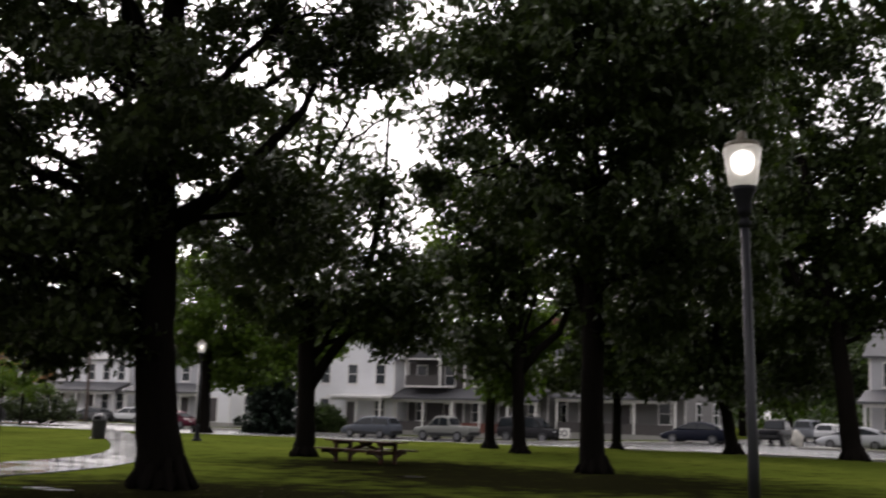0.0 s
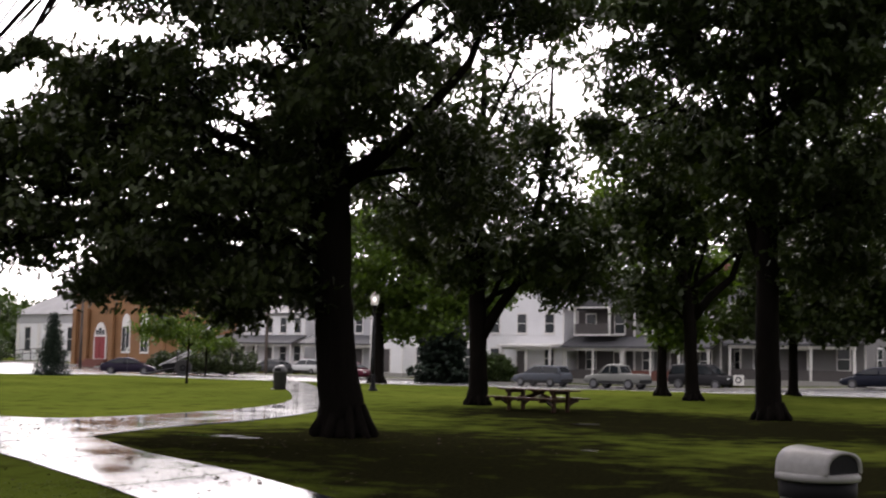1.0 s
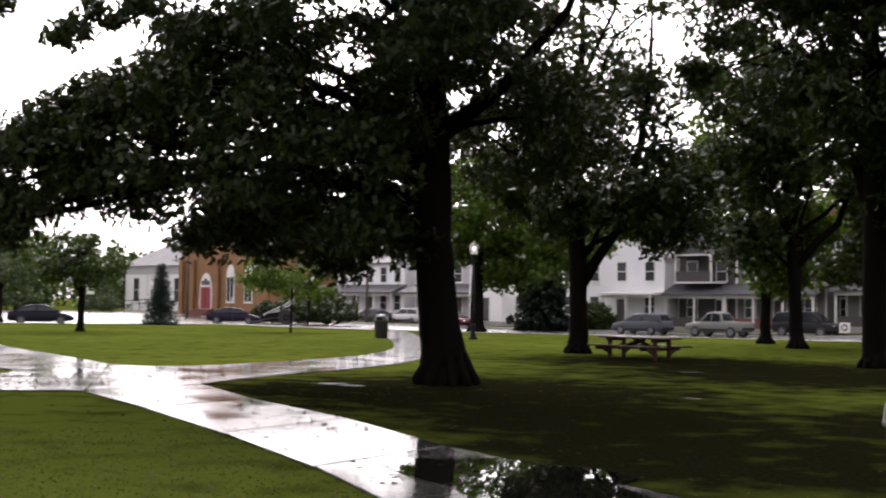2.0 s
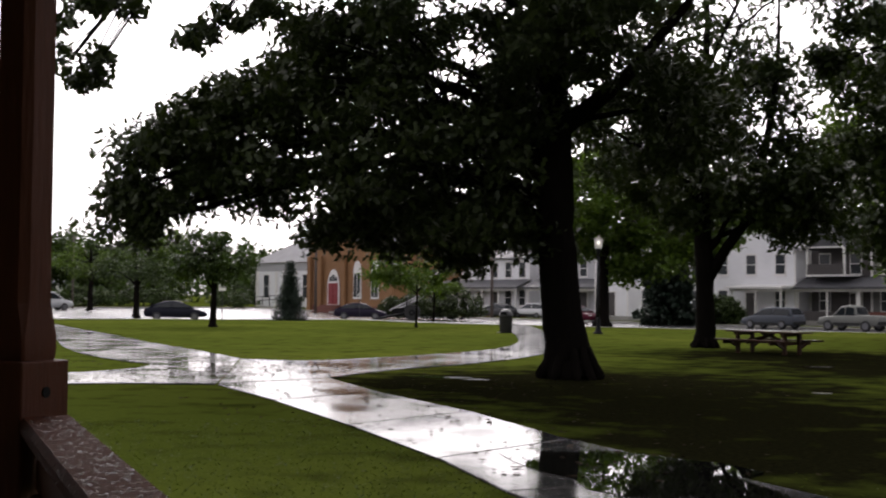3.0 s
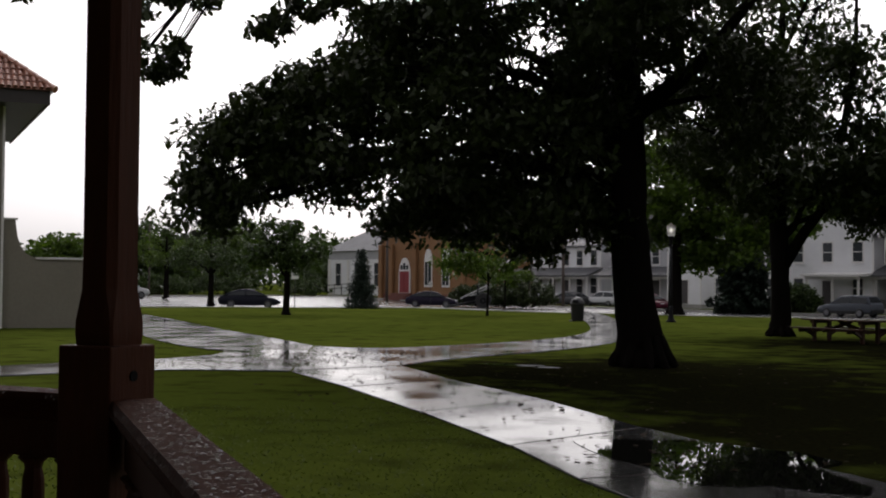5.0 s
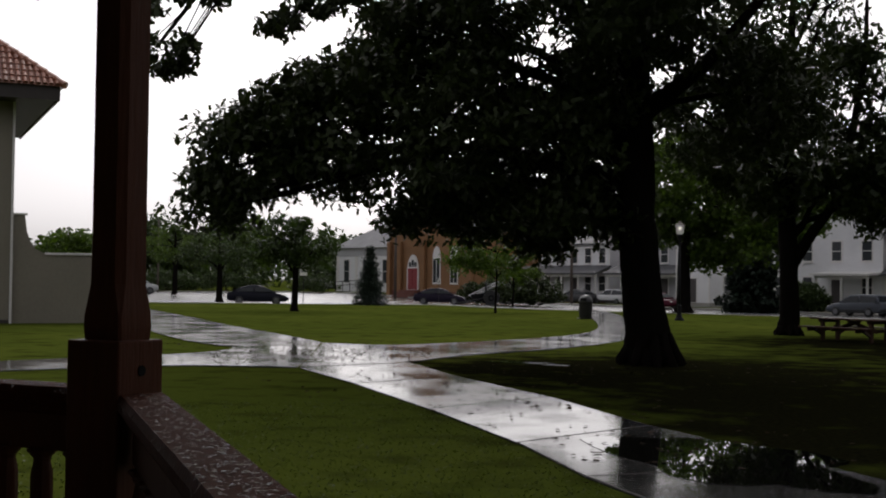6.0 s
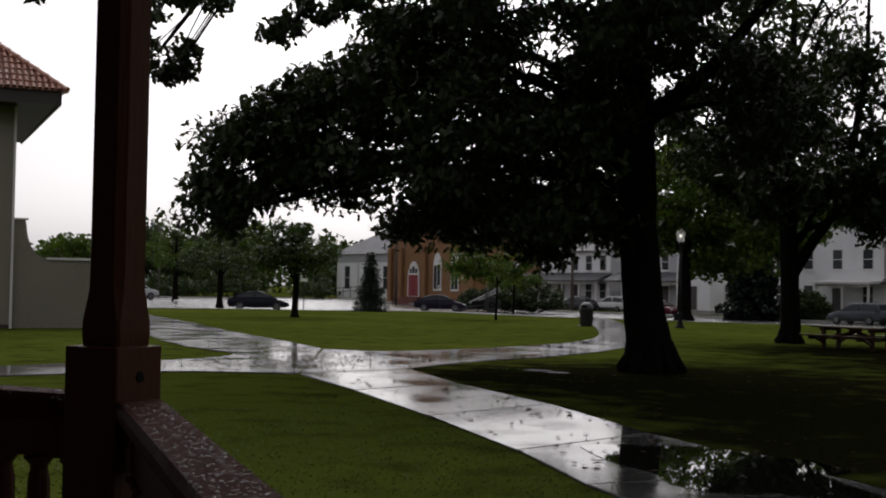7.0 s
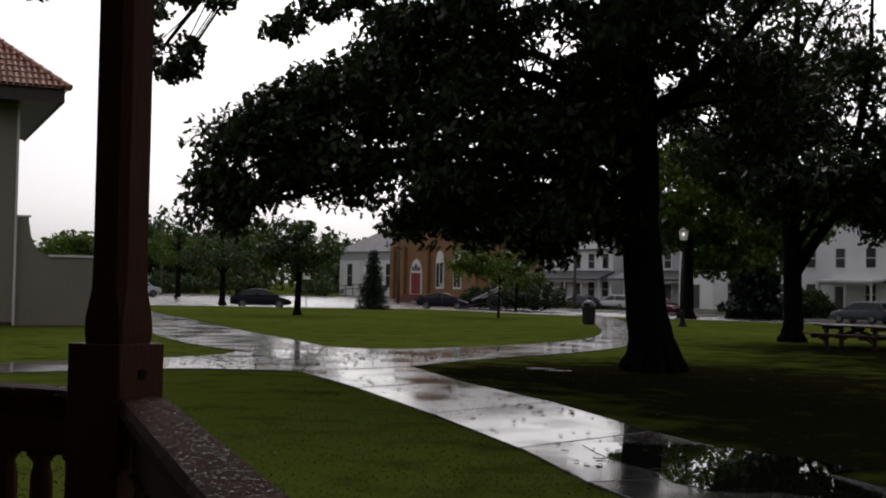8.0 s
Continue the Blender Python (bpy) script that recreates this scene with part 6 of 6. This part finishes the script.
# ---------------------------------------------------------------- grass blades, nearest lawn only
def near_grass():
    rng = np.random.default_rng(5)
    n = 45000
    d = 5.0 + 11.0 * rng.random(n) ** 1.5
    a = np.radians(rng.uniform(-22, 54, n))
    x, y = -d * np.sin(a), d * np.cos(a)
    keep = np.ones(n, bool)
    quads = [[EDGE_L[i], EDGE_L[i + 1], EDGE_R[i + 1], EDGE_R[i]] for i in range(len(EDGE_L) - 1)]
    walks = quads + [[(-12.0, 18.3), (-14.2, 17.2), (-15.6, 14.5), (-17.0, 11.5), (-19.0, 12.4), (-17.5, 16.2), (-16.3, 19.9), (-16.0, 20.5), (-16.4, 22.3), (-16.9, 23.0), (-20.0, 25.0), (-24.8, 29.5), (-30.0, 38.5), (-24.5, 33.4), (-20.5, 29.9),
                      (-16.2, 26.0), (-14.3, 26.3), (-13.1, 30.5), (-12.9, 36.0), (-10.5, 36.0), (-10.3, 27.5), (-11.0, 23.9), (-10.9, 20.8)]]
    # blades thinned on the bare soil and on the painted-shade spots
    worn_shaded = ((-6.0, 21.5, 6.5), (0.5, 31.0, 8.0), (-4.0, 35.5, 5.0), (-9.0, 20.5, 2.6), (-3.0, 17.5, 4.4), (-1.2, 13.8, 4.2), (2.5, 18.0, 4.4))
    for i in range(n):
        if any(inside(x[i], y[i], w) for w in walks) or (y[i] < 2.7 and x[i] < 0.8):
            keep[i] = False
            continue
        for wx_, wy_, r in worn_shaded:
            q = math.hypot(x[i] - wx_, y[i] - wy_) / r
            if q < 1.1 and rng.random() > 0.4 * q ** 6:
                keep[i] = False
    x, y = x[keep], y[keep]
    n = len(x)
    p = np.stack([x, y, np.zeros(n)], 1)
    h = rng.uniform(.008, .020, (n, 1))
    w = rng.uniform(.004, .009, (n, 1)) * (1 + .04 * np.hypot(x, y)[:, None])
    b = rng.uniform(0, 6.283, n)
    s = np.stack([np.cos(b), np.sin(b), np.zeros(n)], 1)
    lean = np.stack([rng.normal(0, 1.2, n), rng.normal(0, 1.2, n), np.ones(n)], 1)
    verts = np.stack([p - s * w, p + s * w, p + lean * h + s * w * .2, p + lean * h - s * w * .2], 1).reshape(-1, 3)
    ob = from_arrays("grass", verts, np.arange(4 * n).reshape(n, 4), M_BLADE)
    return tagged(ob, "short wet grass blades of the lawn", "grass", kind="stuff")


near_grass()


# ---------------------------------------------------------------- woods far behind the streets
def far_woods():
    rng = np.random.default_rng(9)
    cs, sp = [], []
    for k in range(420):
        a = math.radians(rng.uniform(-45, 80))
        d = rng.uniform(190, 290)
        h = rng.uniform(5, 9) + 2.5 * math.sin(a * 5)
        for q in range(3):
            cs.append((-d * math.sin(a) + rng.normal(0, 2), d * math.cos(a) + rng.normal(0, 2), h * (0.25 + 0.3 * q)))
            sp.append((2.6, 2.6, 1.8))
    # unseen tree belt added behind the bandstand to block low sky light and reflections
    for k in range(260):
        a = math.radians(rng.uniform(88, 290))
        d = rng.uniform(30, 52)
        h = rng.uniform(9, 14)
        for q in range(4):
            cs.append((-d * math.sin(a) + rng.normal(0, 1.5), d * math.cos(a) + rng.normal(0, 1.5), h * (0.12 + 0.26 * q)))
            sp.append((2.2, 2.2, 1.7))
    v, f = leaves(cs, sp, 70, 1.3, 9)
    v[:, 2] = np.maximum(v[:, 2], 0)
    ob = from_arrays("woods", v, f, M_BUSH)
    return tagged(ob, "leafy woods behind the houses and an added unseen belt behind the bandstand", "woods", kind="stuff")


far_woods()
for i, (x, y, r, h) in enumerate([(-95, 120, 3.5, 2.6), (-108, 112, 4.0, 2.8), (-80, 126, 3.0, 2.2), (-116, 104, 4.0, 3.0), (-100, 116, 3.2, 2.4)]):
    bush((x, y), r, h, "dark hedge bush across the road", 80 + i, n=70)


# ---------------------------------------------------------------- puddles and litter on the ground
def puddle(at, rx, ry, seed, label, turn=0.0, lift=0.008):
    rng = random.Random(seed)
    bm = bmesh.new()
    x, y = at
    n = 22
    ring = []
    for k in range(n):
        a = 2 * math.pi * k / n
        q = 1 + 0.35 * noise.noise(Vector((math.cos(a) * 1.6 + seed, math.sin(a) * 1.6, 0))) + rng.uniform(-0.08, 0.08)
        ex, ey = rx * q * math.cos(a), ry * q * math.sin(a)
        ring.append((x + ex * math.cos(turn) - ey * math.sin(turn), y + ex * math.sin(turn) + ey * math.cos(turn)))
    top = [bm.verts.new((px, py, lie(px, py) + lift)) for px, py in ring]
    low = [bm.verts.new((px, py, lie(px, py) - 0.05)) for px, py in ring]
    bm.faces.new(top)
    for k in range(n):
        bm.faces.new((top[k], top[(k + 1) % n], low[(k + 1) % n], low[k]))
    return tagged(part("puddle", bm, M_WATER), label, "puddle", kind="structure")


puddle((-2.65, 10.85), 1.7, 0.95, 11, "broad rain puddle lying on the concrete walk", math.radians(134), 0.029)
puddle((-2.93, 30.21), 0.45, 0.3, 3, "rain puddle on bare ground near the table")
puddle((-2.03, 21.75), 0.16, 0.12, 4, "small rain puddle on bare ground")
puddle((-9.35, 22.3), 0.6, 0.28, 5, "rain puddle at the edge of the walk")
puddle((-8.5, 22.0), 0.3, 0.16, 6, "small rain puddle beside the walk")


def litter():
    """Dead leaves and twigs washed onto the walks and the worn ground."""
    rng = np.random.default_rng(12)
    cs = []
    for x0, y0, r, k in ((-14.0, 20.5, 2.6, 420), (-12.5, 24.0, 2.6, 380), (-8.5, 17.0, 2.4, 160), (-5.5, 14.3, 2.0, 110), (-3.2, 11.5, 1.8, 90), (-17.5, 24.6, 3.0, 260), (-7.0, 21.5, 3.5, 140)):
        for q in range(k):
            cs.append((x0 + rng.normal(0, r * 0.55), y0 + rng.normal(0, r * 0.55), 0.04))
    v, f = leaves(cs, [(0.01, 0.01, 0.003)] * len(cs), 1, 0.085, 12)
    c = v.reshape(-1, 4, 3)
    c[:, :, 2] = 0.036 + (c[:, :, 2] - 0.036) * 0.22
    c[:, :, 2] = np.maximum(c[:, :, 2], 0.03)
    ob = from_arrays("leaf_litter", c.reshape(-1, 3), f, M_LITTER)
    return tagged(ob, "dead wet leaves scattered over the walks", "leaf litter", kind="stuff")


litter()
